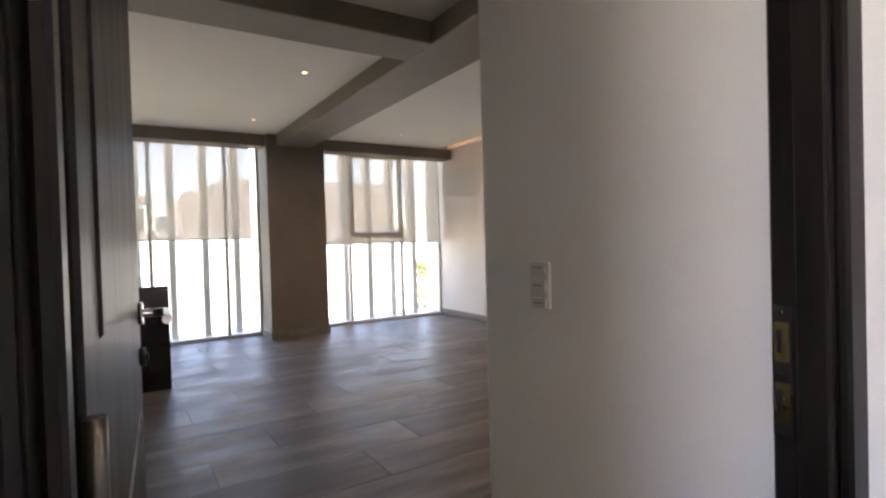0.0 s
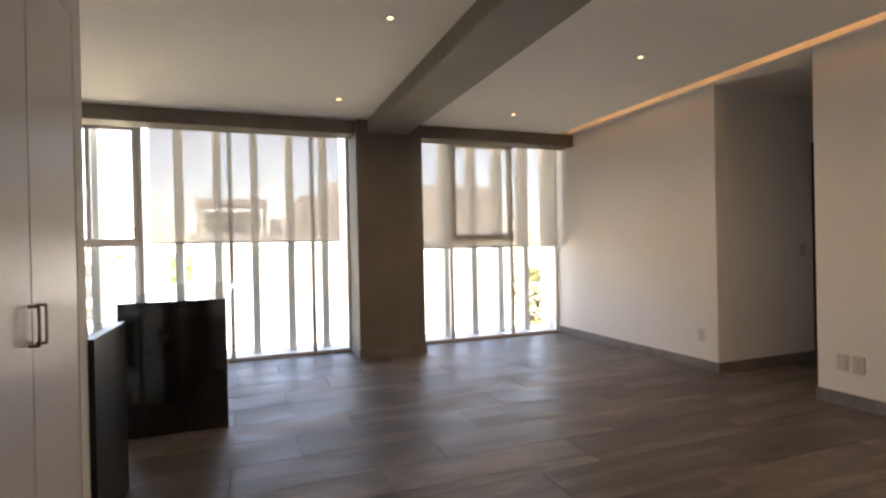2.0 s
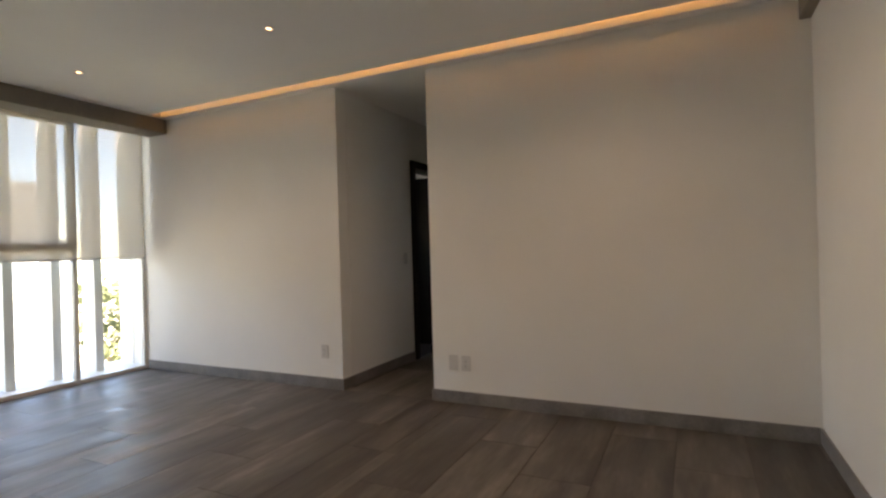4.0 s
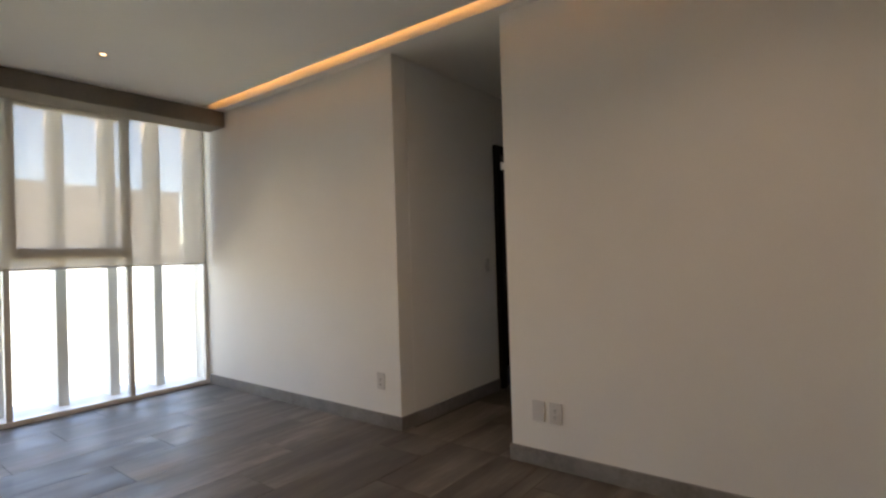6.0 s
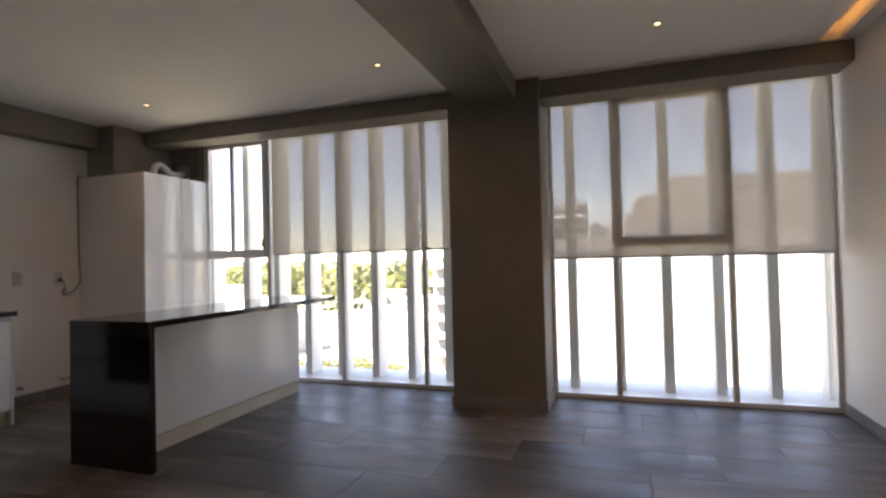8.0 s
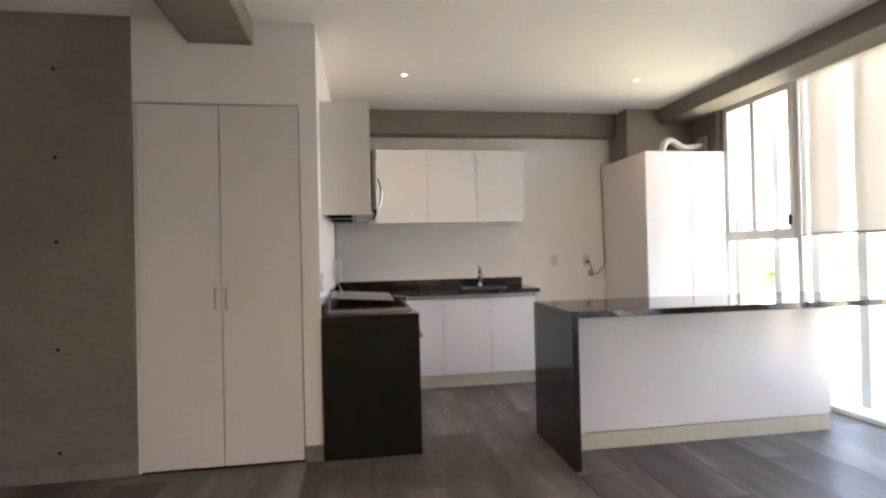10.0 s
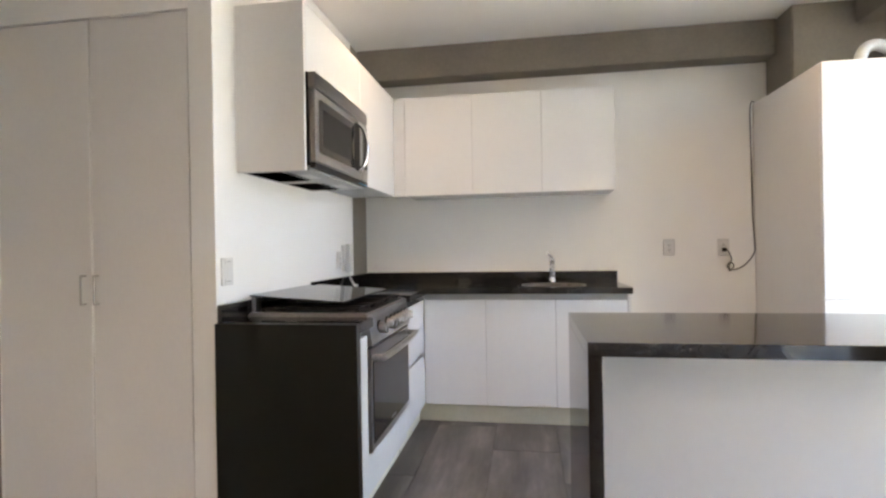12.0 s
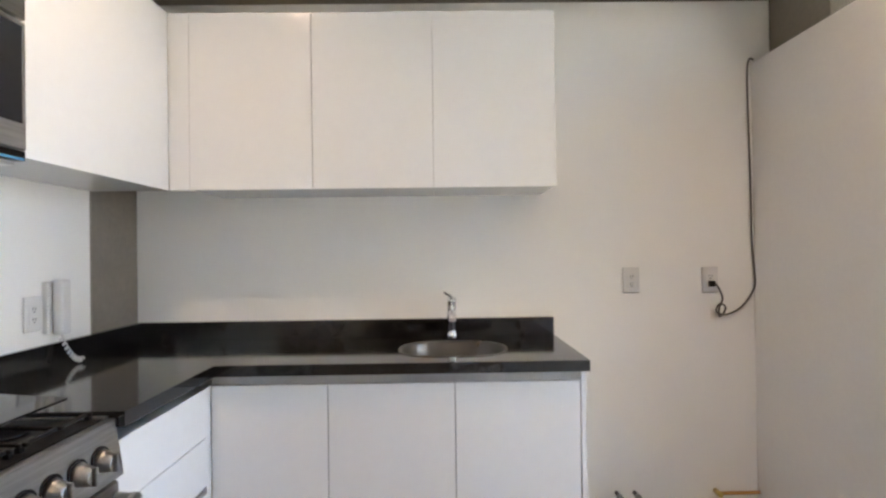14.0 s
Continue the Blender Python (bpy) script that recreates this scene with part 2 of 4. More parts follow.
def prism(bm, outline, axis, lo, hi):
    """Adds a solid that sweeps a closed outline (pairs) along an axis."""
    def at(a, b, c):
        return {"x": (c, a, b), "y": (a, c, b), "z": (a, b, c)}[axis]
    one = [bm.verts.new(at(a, b, lo)) for a, b in outline]
    two = [bm.verts.new(at(a, b, hi)) for a, b in outline]
    n = len(outline)
    for k in range(n):
        bm.faces.new((one[k], one[(k + 1) % n], two[(k + 1) % n], two[k]))
    bm.faces.new(one[::-1])
    bm.faces.new(two)
    bmesh.ops.recalc_face_normals(bm, faces=bm.faces[:])
    return bm


def mesh_object(name, bm, mat):
    me = bpy.data.meshes.new(name)
    bm.normal_update()
    bm.to_mesh(me)
    bm.free()
    me.materials.append(mat)
    return new(name, me)


def part(name, bm, mat, parent, label=""):
    ob = mesh_object(name, bm, mat)
    root = parent.matrix_basis.copy()
    if parent.parent:
        root = parent.parent.matrix_basis @ parent.matrix_parent_inverse @ root
    ob.parent, ob.matrix_parent_inverse = parent, root.inverted()
    return tagged(ob, label)


def thing(name, at, label, category, group="", kind=""):
    ob = new(name)
    ob.empty_display_size = 0.1
    ob.matrix_basis = Matrix.Translation(at)
    return tagged(ob, label, category, group, kind)


def block(name, x0, x1, y0, y1, z0, z1, mat, label, category, bevel=0.0, kind="structure"):
    return tagged(mesh_object(name, box(bmesh.new(), x0, x1, y0, y1, z0, z1, bevel), mat), label, category, "", kind)


def boxp(name, x0, x1, y0, y1, z0, z1, mat, parent, label="", bevel=0.0, seg=1):
    return part(name, box(bmesh.new(), x0, x1, y0, y1, z0, z1, bevel, seg), mat, parent, label)

# ---- the large structure ----
TOP = 2.732            # ceiling
SOFFIT = 2.58          # underside of the beams
XR = 5.28              # long white wall with the light slot
XH = 0.475             # hall wall with the closet
XK = -1.60             # kitchen back wall
YR = 3.565             # range wall
YG = 7.39              # glazing
WH = 2.62              # glass top, behind the blind pocket

floor = block("floor", -1.75, 8.55, -2.6, 7.46, -0.22, -0.004, GROUT, "grey-brown wood-look porcelain tile floor with dark joints", "floor")

bm = bmesh.new()
for x0, x1, y0, y1 in [(-1.75, 5.05, 0.16, 7.5), (5.19, 5.43, 0.16, 7.5), (5.05, 5.19, 0.16, 1.20), (5.05, 5.19, 6.90, 7.5), (5.43, 8.55, 3.6, 7.5), (-1.2, 5.43, -2.6, 0.16)]:
    box(bm, x0, x1, y0, y1, TOP, TOP + 0.2)
box(bm, 5.03, 5.21, 1.18, 6.92, 2.93, 2.95)
ceiling = tagged(mesh_object("ceiling", bm, CEIL), "smooth off-white plaster ceiling with a long light slot", "ceiling", "", "structure")

WALLS = [
    ("wall_east_1", XR, XR + 0.15, 4.67, 7.5, 0, TOP, PAINT),
    ("wall_east_2", XR, XR + 0.15, 0.97, 3.755, 0, TOP, PAINT),
    ("wall_corridor_1", XR + 0.15, 6.66, 4.67, 4.82, 0, TOP, PAINT),
    ("wall_corridor_2", 7.54, 8.4, 4.67, 4.82, 0, TOP, PAINT),
    ("wall_corridor_3", 6.66, 7.54, 4.67, 4.82, 2.22, TOP, PAINT),
    ("wall_corridor_4", XR + 0.15, 8.4, 3.605, 3.755, 0, TOP, PAINT),
    ("wall_corridor_5", 8.4, 8.55, 3.605, 7.5, 0, TOP, PAINT),
    ("wall_back_1", 3.09, XR, 0.97, 1.12, 0, TOP, PAINT),
    ("wall_back_2", 1.594, 2.30, 0.803, 0.953, 0, TOP, PAINT),
    ("wall_hall", 1.444, 1.594, 0.198, 0.953, 0, TOP, PAINT),
    ("wall_closet_1", 0.325, XH, 2.49, 3.452, 2.216, TOP, PAINT),
    ("wall_closet_3", 0.325, XH - 0.004, 2.49, 2.503, 0, 2.216, PAINT),
    ("wall_range", -1.264, XH, 3.452, YR, 0, TOP, PAINT),
    ("wall_kitchen", XK - 0.15, XK, YR - 0.15, 7.5, 0, TOP, PAINT),
    ("wall_bedroom", 5.43, 5.58, 4.82, 7.5, 0, TOP, PAINT),
    ("wall_window_1", -1.22, 2.30, 7.352, 7.5, 2.66, TOP, PAINT),
    ("wall_window_2", 3.09, XR, 7.352, 7.5, 2.66, TOP, PAINT),
    ("wall_lobby_1", 1.46, 2.8, -0.1, 0.118, 0, TOP, PAINT),
    ("wall_lobby_2", 2.65, 2.8, -2.6, -0.1, 0, TOP, PAINT),
    ("wall_lobby_3", -1.2, 2.8, -2.75, -2.6, 0, TOP, PAINT),
    # lobby_4, 7 and 8 are unseen; their gap is sized to light the hall
    ("wall_lobby_4", -1.2, -1.05, -2.6, -1.2, 0, TOP, PAINT),
    ("wall_lobby_7", -1.2, -1.05, -1.2, -0.1, 0, 0.9, PAINT),
    ("wall_lobby_8", -1.2, -1.05, -1.2, -0.1, 2.45, TOP, PAINT),
    ("wall_lobby_5", -1.2, 0.465, -0.1, 0.118, 0, TOP, PAINT),
    ("wall_lobby_6", 0.465, 1.46, 0.0, 0.198, 2.16, TOP, PAINT),
]
for name, *b, m in WALLS:
    block(name, *b, m, "smooth white painted plaster wall", "wall", 0.003)

CONCRETE = [
    ("column_window", 2.30, 3.09, 6.845, 7.5, 0, TOP),
    ("column_back", 2.30, 3.09, 0.55, 1.25, 0, TOP),
    ("column_kitchen", XK, -1.22, 6.56, 7.5, 0, TOP),
    ("wall_hall_concrete", 0.325, XH, 0.12, 2.488, 0, TOP),
    ("wall_range_concrete", XK, -1.264, 3.452, YR, 0, TOP),
    ("wall_window_concrete", -1.22, -0.82, 7.30, 7.5, 0, 2.66),
]
for name, *b in CONCRETE:
    block(name, *b, TAUPE, "taupe painted cast concrete, smooth with slightly rounded arrises", name.split("_")[0], 0.008)
BEAMS = [
    ("beam_long", 2.435, 2.905, 1.25, 6.845, SOFFIT, TOP + 0.01),
    ("beam_cross", XH, 2.435, 2.81, 3.19, SOFFIT, TOP + 0.01),
    ("beam_head_1", XK + 0.38, 2.30, 6.93, 7.23, SOFFIT, TOP + 0.01),
    ("beam_head_2", 3.09, XR, 6.93, 7.23, SOFFIT, TOP + 0.01),
    ("beam_back", 3.09, XR, 1.12, 1.185, SOFFIT, TOP + 0.01),
    ("beam_kitchen", XK, XK + 0.17, YR, 6.56, 2.49, TOP + 0.01),
]
for name, *b in BEAMS:
    block(name, *b, TAUPE, "taupe painted concrete beam under the ceiling", "beam", 0.006)

# form-tie holes in the hall wall's bare concrete: near-black discs painted as shaded holes
for y, zs in ((0.86, (0.75, 1.39, 1.87)), (1.465, (0.165, 0.755, 1.388, 1.868)), (2.07, (0.165, 0.762, 1.39, 1.883, 2.4))):
    for z in zs:
        b = rod(bmesh.new(), [(XH + 0.0035, y, z), (XH - 0.004, y, z)], 0.011, 10)
        tagged(mesh_object("tie_hole", b, HOLE), "small dark form-tie hole in the concrete wall", "tie hole", "form-tie holes", "structure")
tagged(mesh_object("tie_hole", rod(bmesh.new(), [(2.75, 1.2535, 1.72), (2.75, 1.24, 1.72)], 0.011, 10), HOLE), "small dark form-tie hole in the concrete column", "tie hole", "form-tie holes", "structure")

SKIRTS = [
    (XR - 0.012, XR, 4.67 - 0.012, 7.33), (XR - 0.012, XR, 1.132, 3.755 + 0.012), (XR, 6.62, 4.658, 4.67), (XR, 8.4, 3.755, 3.767),
    (3.102, XR - 0.012, 1.12, 1.132), (2.288, 3.102, 6.833, 6.845), (2.288, 2.30, 6.845, 7.33), (3.09, 3.102, 6.845, 7.33),
    (2.288, 3.102, 1.25, 1.262), (1.594, 2.288, 0.953, 0.965), (1.432, 1.444, 0.205, 0.965), (XH, XH + 0.012, 1.1, 2.488), (XH, XH + 0.012, 3.455, YR),
    (XK, XK + 0.012, 5.52, 6.465),
]
for k, (x0, x1, y0, y1) in enumerate(SKIRTS):
    block("baseboard", x0, x1, y0, y1, 0, 0.098, SKIRT, "grey porcelain tile skirting along the wall foot", "baseboard", 0.002)

# own building above, below and beside the flat, unseen; the slab shades the fins
block("unseen_roof_slab", -1.75, 13, -2.75, 7.5, 2.96, 3.16, FIN, "pale concrete slab above the flat, unseen, shades the fins", "slab")
block("apartment_block_lower", -1.75, 13, -2.75, 7.45, -14.0, -0.23, FIN, "pale lower storeys of the apartment block", "building")
block("facade_wall_2", 8.55, 13, 7.2, 7.5, -0.23, 2.96, FIN, "pale facade wall", "wall")
# lengthened out of view to cut the daylight that reaches the corridor
block("facade_wall_3", 5.58, 8.0, 7.35, 7.5, 0, 2.745, PAINT, "unseen white painted outer wall that limits corridor daylight", "wall")


# ---- windows ----
def window(name, x0, x1, posts, sash, label):
    w = thing(name, (x0, YG, 0), label, "window", "", "structure")
    bars = [("sill_rail", x0, x1, 7.352, 7.43, 0.0, 0.042), ("head_rail", x0, x1, 7.352, 7.43, WH, 2.66)]
    for x in posts:
        bars.append(("mullion", x - 0.022, x + 0.022, 7.36, 7.425, 0.042, WH))
    for n, *b in bars:
        boxp(n, *b, FRAME if n == "sill_rail" else ALU, w, "", 0.004)
    for a, b in zip(posts, posts[1:]):
        boxp("pane", a + 0.022, b - 0.022, 7.388, 7.394, 0.042, WH, GLASS, w, "clear glass pane").visible_shadow = False
    sx0, sx1, sz, split = sash
    f = part("sash", box(bmesh.new(), sx0 + 0.022, sx1 - 0.022, 7.335, 7.384, sz - 0.045, sz + 0.045, 0.004), FRAME, w, "grey aluminium opening sash")
    for a, b, c, d in [(sx0 + 0.022, sx0 + 0.066, sz + 0.045, WH), (sx1 - 0.066, sx1 - 0.022, sz + 0.045, WH), (sx0 + 0.066, sx1 - 0.066, WH - 0.05, WH)]:
        boxp("sash_bar", a, b, 7.340, 7.384, c, d, FRAME, f, "", 0.004)
    if split:
        boxp("sash_bar", split - 0.024, split + 0.024, 7.342, 7.384, sz + 0.045, WH - 0.05, ALU, f, "", 0.004)
        boxp("catch", sx1 - 0.062, sx1 - 0.044, 7.318, 7.342, sz + 0.07, sz + 0.16, DARK, f, "small dark window catch", 0.003)
    return w


window("window_1", -0.82, 2.30, (-0.80, 0.05, 0.95, 1.86, 2.290), (-0.80, 0.05, 1.372, -0.42), "full-height grey aluminium window beside the kitchen")
window("window_2", 3.09, XR, (3.100, 3.65, 4.55, 5.270), (3.65, 4.55, 1.368, 0), "full-height grey aluminium window of the living area")
block("window_ledge_1", -2.25, 2.30, 7.503, 7.95, -0.06, 0.035, FIN, "white ledge outside the window", "ledge", 0.005)
block("window_ledge_2", 2.30, 5.6, 7.503, 7.95, -0.06, 0.035, FIN, "white ledge outside the window", "ledge", 0.005)
block("window_sill_1", -0.82, 2.30, 7.431, 7.502, -0.06, 0.035, FIN, "white outer window sill", "sill")
block("window_sill_2", 3.09, XR, 7.431, 7.502, -0.06, 0.035, FIN, "white outer window sill", "sill")

# facade fins outside the glass
fin = tagged(mesh_object("facade_fin", box(bmesh.new(), -0.042, 0.042, -0.11, 0.11, 0.036, 4.6, 0.004), FIN), "tall off-white vertical fin outside the window", "facade fin", "facade fins")
fin.matrix_basis = pose(-0.94, 7.68, 0.0)
# fins at k < 0 and the height above the soffit are unseen sun blockers
for k in [-3, -2, -1, *range(1, 16)]:
    copy_thing(fin, pose(-0.83 + 0.4085 * k, 7.68, 0.0))


# ---- roller blinds ----
def blind(x0, x1, z, label):
    t = thing("roller_blind", ((x0 + x1) / 2, 7.30, z), label, "roller blind", "roller blinds")
    part("tube", rod(bmesh.new(), [(x0, 7.29, 2.69), (x1, 7.29, 2.69)], 0.022, 14), PLASTIC, t, "pale fabric-wrapped roller tube")
    boxp("fabric", x0 + 0.012, x1 - 0.012, 7.2985, 7.2995, z + 0.012, 2.685, FABRIC, t, "half-lowered see-through beige screen fabric")
    boxp("bottom_bar", x0 + 0.012, x1 - 0.012, 7.292, 7.306, z - 0.004, z + 0.014, GOLA, t, "slim grey bottom bar", 0.003)
    for x in (x0 - 0.012, x1 + 0.002):
        boxp("bracket", x, x + 0.010, 7.26, 7.33, 2.66, TOP, PLASTIC, t, "", 0.002)
    return t


blind(0.14, 2.19, 1.352, "half-lowered beige screen roller blind beside the kitchen island")
blind(3.118, 5.252, 1.236, "half-lowered beige screen roller blind by the long white wall")

# ---- ceiling lights ----
bm = rod(bmesh.new(), [(0, 0, 0), (0, 0, -0.006), (0, 0, -0.0075)], [0.038, 0.038, 0.032], 24, False)
rod(bm, [(0, 0, -0.0075), (0, 0, 0.0)], [0.032, 0.022], 24, False)
first = thing("ceiling_light", (2.005, 4.215, TOP), "small round recessed halogen ceiling light, switched on", "ceiling light", "recessed ceiling lights")
rim = part("rim", bm, PLASTIC, first, "white metal rim")
rim.matrix_parent_inverse = Matrix.Identity(4)
lamp = part("lamp", rod(bmesh.new(), [(0, 0, 0.0), (0, 0, -0.003)], 0.017, 18), BULB, first, "glowing warm lamp face")
lamp.matrix_parent_inverse = Matrix.Identity(4)
# the light at (4.06, 2.33) is unseen, added to brighten the long wall
SPOTS = [(2.005, 4.215), (1.993, 6.12), (4.075, 4.285), (3.95, 6.16), (4.06, 2.33), (-0.405, 4.196), (-0.366, 6.2)]
for x, y in SPOTS[1:]:
    copy_thing(first, Matrix.Translation((x, y, TOP)))
for x, y in SPOTS:
    s = new("halogen", bpy.data.lights.new("halogen", "SPOT"))
    s.data.energy = SPOT_POWER * (0.3 if x < 3 else 0.8)   # x < 3 dimmed to keep hot spots off column and cabinets
    s.data.color, s.data.spot_size, s.data.spot_blend, s.data.shadow_soft_size = (1.0, 0.78, 0.55), radians(150), 1.0, 0.03
    s.matrix_basis = Matrix.Translation((x, y, TOP - 0.012))

cove = thing("light_slot", (5.12, 4.0, TOP), "long recessed ceiling slot with a warm LED strip", "light slot")
boxp("trough", 5.051, 5.189, 1.203, 6.897, 2.86, 2.88, CEIL, cove, "white plaster trough")
boxp("lip", 5.0512, 5.100, 1.21, 6.89, 2.790, 2.799, CEIL, cove, "plaster lip that hides the strip")
boxp("led_strip", 5.0515, 5.060, 1.21, 6.88, 2.800, 2.815, LED, cove, "glowing warm LED strip")


# ---- plates on the walls ----
def plate(at, axis, label, name, modules, category, size=(0.078, 0.122)):
    """A wall plate; axis says which way its face looks."""
    w, h = size
    t = thing(name, at, label, category, "wall plates")
    x, y, z = at

    def face(a0, a1, d0, d1, z0, z1):
        if axis in "+x-x":
            s = 1 if axis == "+x" else -1
            xs = sorted((x + s * d0, x + s * d1))
            return (*xs, y + a0, y + a1, z + z0, z + z1)
        s = 1 if axis == "+y" else -1
        ys = sorted((y + s * d0, y + s * d1))
        return (x + a0, x + a1, *ys, z + z0, z + z1)
    boxp("cover", *face(-w / 2, w / 2, 0.0, 0.009, -h / 2, h / 2), PLASTIC, t, "", 0.003)
    if modules == "socket":
        boxp("insert", *face(-0.022, 0.022, 0.009, 0.0115, -0.036, 0.036), PLASTIC, t, "", 0.001)
        for dz in (-0.018, 0.018):
            for da in (-0.007, 0.005):
                boxp("slot", *face(da, da + 0.0025, 0.0115, 0.0122, dz - 0.005, dz + 0.005), DARK, t)
            boxp("slot", *face(-0.003, 0.003, 0.0115, 0.0122, dz - 0.013, dz - 0.009), DARK, t)
    elif modules == "blank":
        boxp("insert", *face(-0.022, 0.022, 0.009, 0.0115, -0.03, 0.03), PLASTIC, t, "", 0.001)
    else:
        for k in range(modules):
            zc = 0.042 - k * 0.084 / max(1, modules - 1) if modules > 1 else 0
            boxp("rocker", *face(-0.024, 0.024, 0.009, 0.013, zc - 0.012, zc + 0.012), PLASTIC, t, "", 0.001)
            boxp("mark", *face(-0.016, 0.016, 0.013, 0.0135, zc - 0.0015, zc + 0.0015), PRINT, t)
    return t


plate((XR, 4.863, 0.335), "-x", "white wall socket plate low on the wall beside the corridor", "socket", "socket", "socket")
plate((XR, 3.568, 0.325), "-x", "white blank wall plate low on the long wall", "wall_plate", "blank", "wall plate")
plate((XR, 3.458, 0.325), "-x", "white double socket plate low on the long wall", "socket", "socket", "socket")
plate((1.444, 0.728, 1.138), "-x", "white three-way light switch plate in the entrance", "light_switch", 3, "light switch", (0.066, 0.112))
plate((6.46, 4.67, 1.15), "-y", "white light switch plate in the corridor", "light_switch", 2, "light switch")
plate((0.402, YR, 1.105), "+y", "white light switch plate beside the hob", "light_switch", 2, "light switch", (0.085, 0.12))
plate((-0.955, YR, 1.118), "+y", "white socket plate above the worktop", "socket", "socket", "socket")
plate((XK, 5.883, 1.17), "+x", "white double socket plate on the kitchen wall", "socket", "socket", "socket")
plate((XK, 6.258, 1.166), "+x", "white socket plate with a plug in it", "socket", "socket", "socket")


# ---- doors ----
fr = thing("door_frame_1", (1.0, 0.1, 0), "dark-stained wooden entrance door frame", "door frame", "", "structure")
boxp("jamb", 1.405, 1.444, 0.119, 0.198, 0, 2.16, DARKWOOD, fr, "", 0.004)
boxp("jamb", 0.476, 0.553, 0.119, 0.198, 0, 2.16, DARKWOOD, fr, "", 0.004)
boxp("head", 0.553, 1.405, 0.119, 0.198, 2.12, 2.16, DARKWOOD, fr, "", 0.004)
boxp("stop", 1.393, 1.405, 0.119, 0.160, 0, 2.12, DARKWOOD, fr, "", 0.003)
boxp("stop", 0.553, 0.565, 0.119, 0.160, 0, 2.12, DARKWOOD, fr, "", 0.003)
boxp("architrave", 1.41, 1.478, 0.100, 0.118, 0, 2.19, DARKWOOD, fr, "", 0.005)
boxp("architrave", 0.43, 0.548, 0.100, 0.118, 0, 2.19, DARKWOOD, fr, "", 0.005)
st = boxp("strike_plate", 1.4035, 1.405, 0.170, 0.196, 0.948, 1.142, GRIP, fr, "dark steel strike plate in the jamb", 0.0005)
for z0, z1 in ((1.060, 1.117), (0.972, 1.028)):
    boxp("strike_liner", 1.4029, 1.4035, 0.173, 0.192, z0, z1, BRASS, st, "brass-lined latch pocket")
    boxp("strike_hole", 1.4024, 1.4029, 0.182, 0.189, z0 + 0.012, z1 - 0.010, HOLE, st)
for z in (1.131, 1.044, 0.957):
    part("screw", rod(bmesh.new(), [(1.4036, 0.183, z), (1.4026, 0.183, z)], 0.0032, 8), CHROME, st)

door = thing("door_1", (0.515, 0.172, 0), "dark-stained wooden entrance door standing wide open along the hall wall", "door", "", "structure")
leaf = boxp("leaf", 0.478, 0.515, 0.172, 1.002, 0.008, 2.11, DARKWOOD, door, "", 0.004)
for y0, y1, z0, z1 in ((0.26, 0.90, 0.18, 0.95), (0.26, 0.90, 1.18, 2.0)):
    boxp("panel", 0.512, 0.518, y0, y1, z0, z1, DARKWOOD, leaf, "", 0.003)
h = part("handle", rod(bmesh.new(), curve([(0.515, 0.945, 1.125), (0.550, 0.945, 1.125), (0.561, 0.936, 1.125), (0.564, 0.910, 1.125), (0.564, 0.835, 1.123)]), 0.0085, 12), CHROME, door, "polished steel lever handle")
part("rose", rod(bmesh.new(), [(0.515, 0.945, 1.125), (0.523, 0.945, 1.125)], 0.022, 20), CHROME, h)
c = part("lock_cylinder", rod(bmesh.new(), [(0.515, 0.945, 1.04), (0.525, 0.945, 1.04)], 0.018, 18), GRIP, door, "dark steel lock cylinder")
boxp("keyway", 0.525, 0.530, 0.941, 0.949, 1.032, 1.048, GRIP, c, "", 0.002)
for z in (0.25, 1.1, 1.9):
    part("hinge", rod(bmesh.new(), [(0.520, 0.166, z - 0.045), (0.520, 0.166, z + 0.045)], 0.007, 10), GRIP, door, "dark steel hinge")
door.matrix_basis = pose(0.568, 0.205, 0, 0, 0, -3.8)

fr2 = thing("door_frame_2", (7.1, 4.67, 0), "dark-stained wooden door frame in the corridor", "door frame", "", "structure")
for x0, x1 in ((6.62, 6.70), (7.50, 7.58)):
    boxp("jamb", x0, x1, 4.635, 4.86, 0, 2.26, DARKWOOD, fr2, "", 0.004)
boxp("head", 6.70, 7.50, 4.635, 4.86, 2.18, 2.26, DARKWOOD, fr2, "", 0.004)
door2 = thing("door_2", (7.48, 4.87, 0), "dark-stained wooden bedroom door standing open", "door", "", "structure")
boxp("leaf", 7.455, 7.497, 4.865, 5.66, 0.01, 2.17, DARKWOOD, door2, "", 0.004)


# ---- the closet in the hall ----
closet = thing("closet", (0.40, 2.97, 0), "tall built-in white closet with a pair of plain doors", "closet")
# the shade behind the shut doors is put into this box's colour
boxp("body", 0.20, 0.425, 2.504, 3.451, 0.0, 2.21, HOLE, closet, "closet inside, painted dark for its shade")
for y0, y1, hy in ((2.508, 2.974, 2.945), (2.979, 3.446, 3.008)):
    d = boxp("door", 0.445, XH - 0.002, y0, y1, 0.012, 2.209, CLOSET, closet, "satin white painted door leaf", 0.0025)
    hb = rod(bmesh.new(), curve([(XH - 0.001, hy, 0.972), (XH + 0.022, hy, 0.972), (XH + 0.026, hy, 0.975), (XH + 0.027, hy, 1.03), (XH + 0.026, hy, 1.092), (XH + 0.022, hy, 1.095), (XH - 0.001, hy, 1.095)], 4), 0.0046, 10)
    part("handle", hb, SATIN, d, "slim satin steel bar handle")


# ---- kitchen: base units along the back wall ----
CT = 0.92   # worktop top


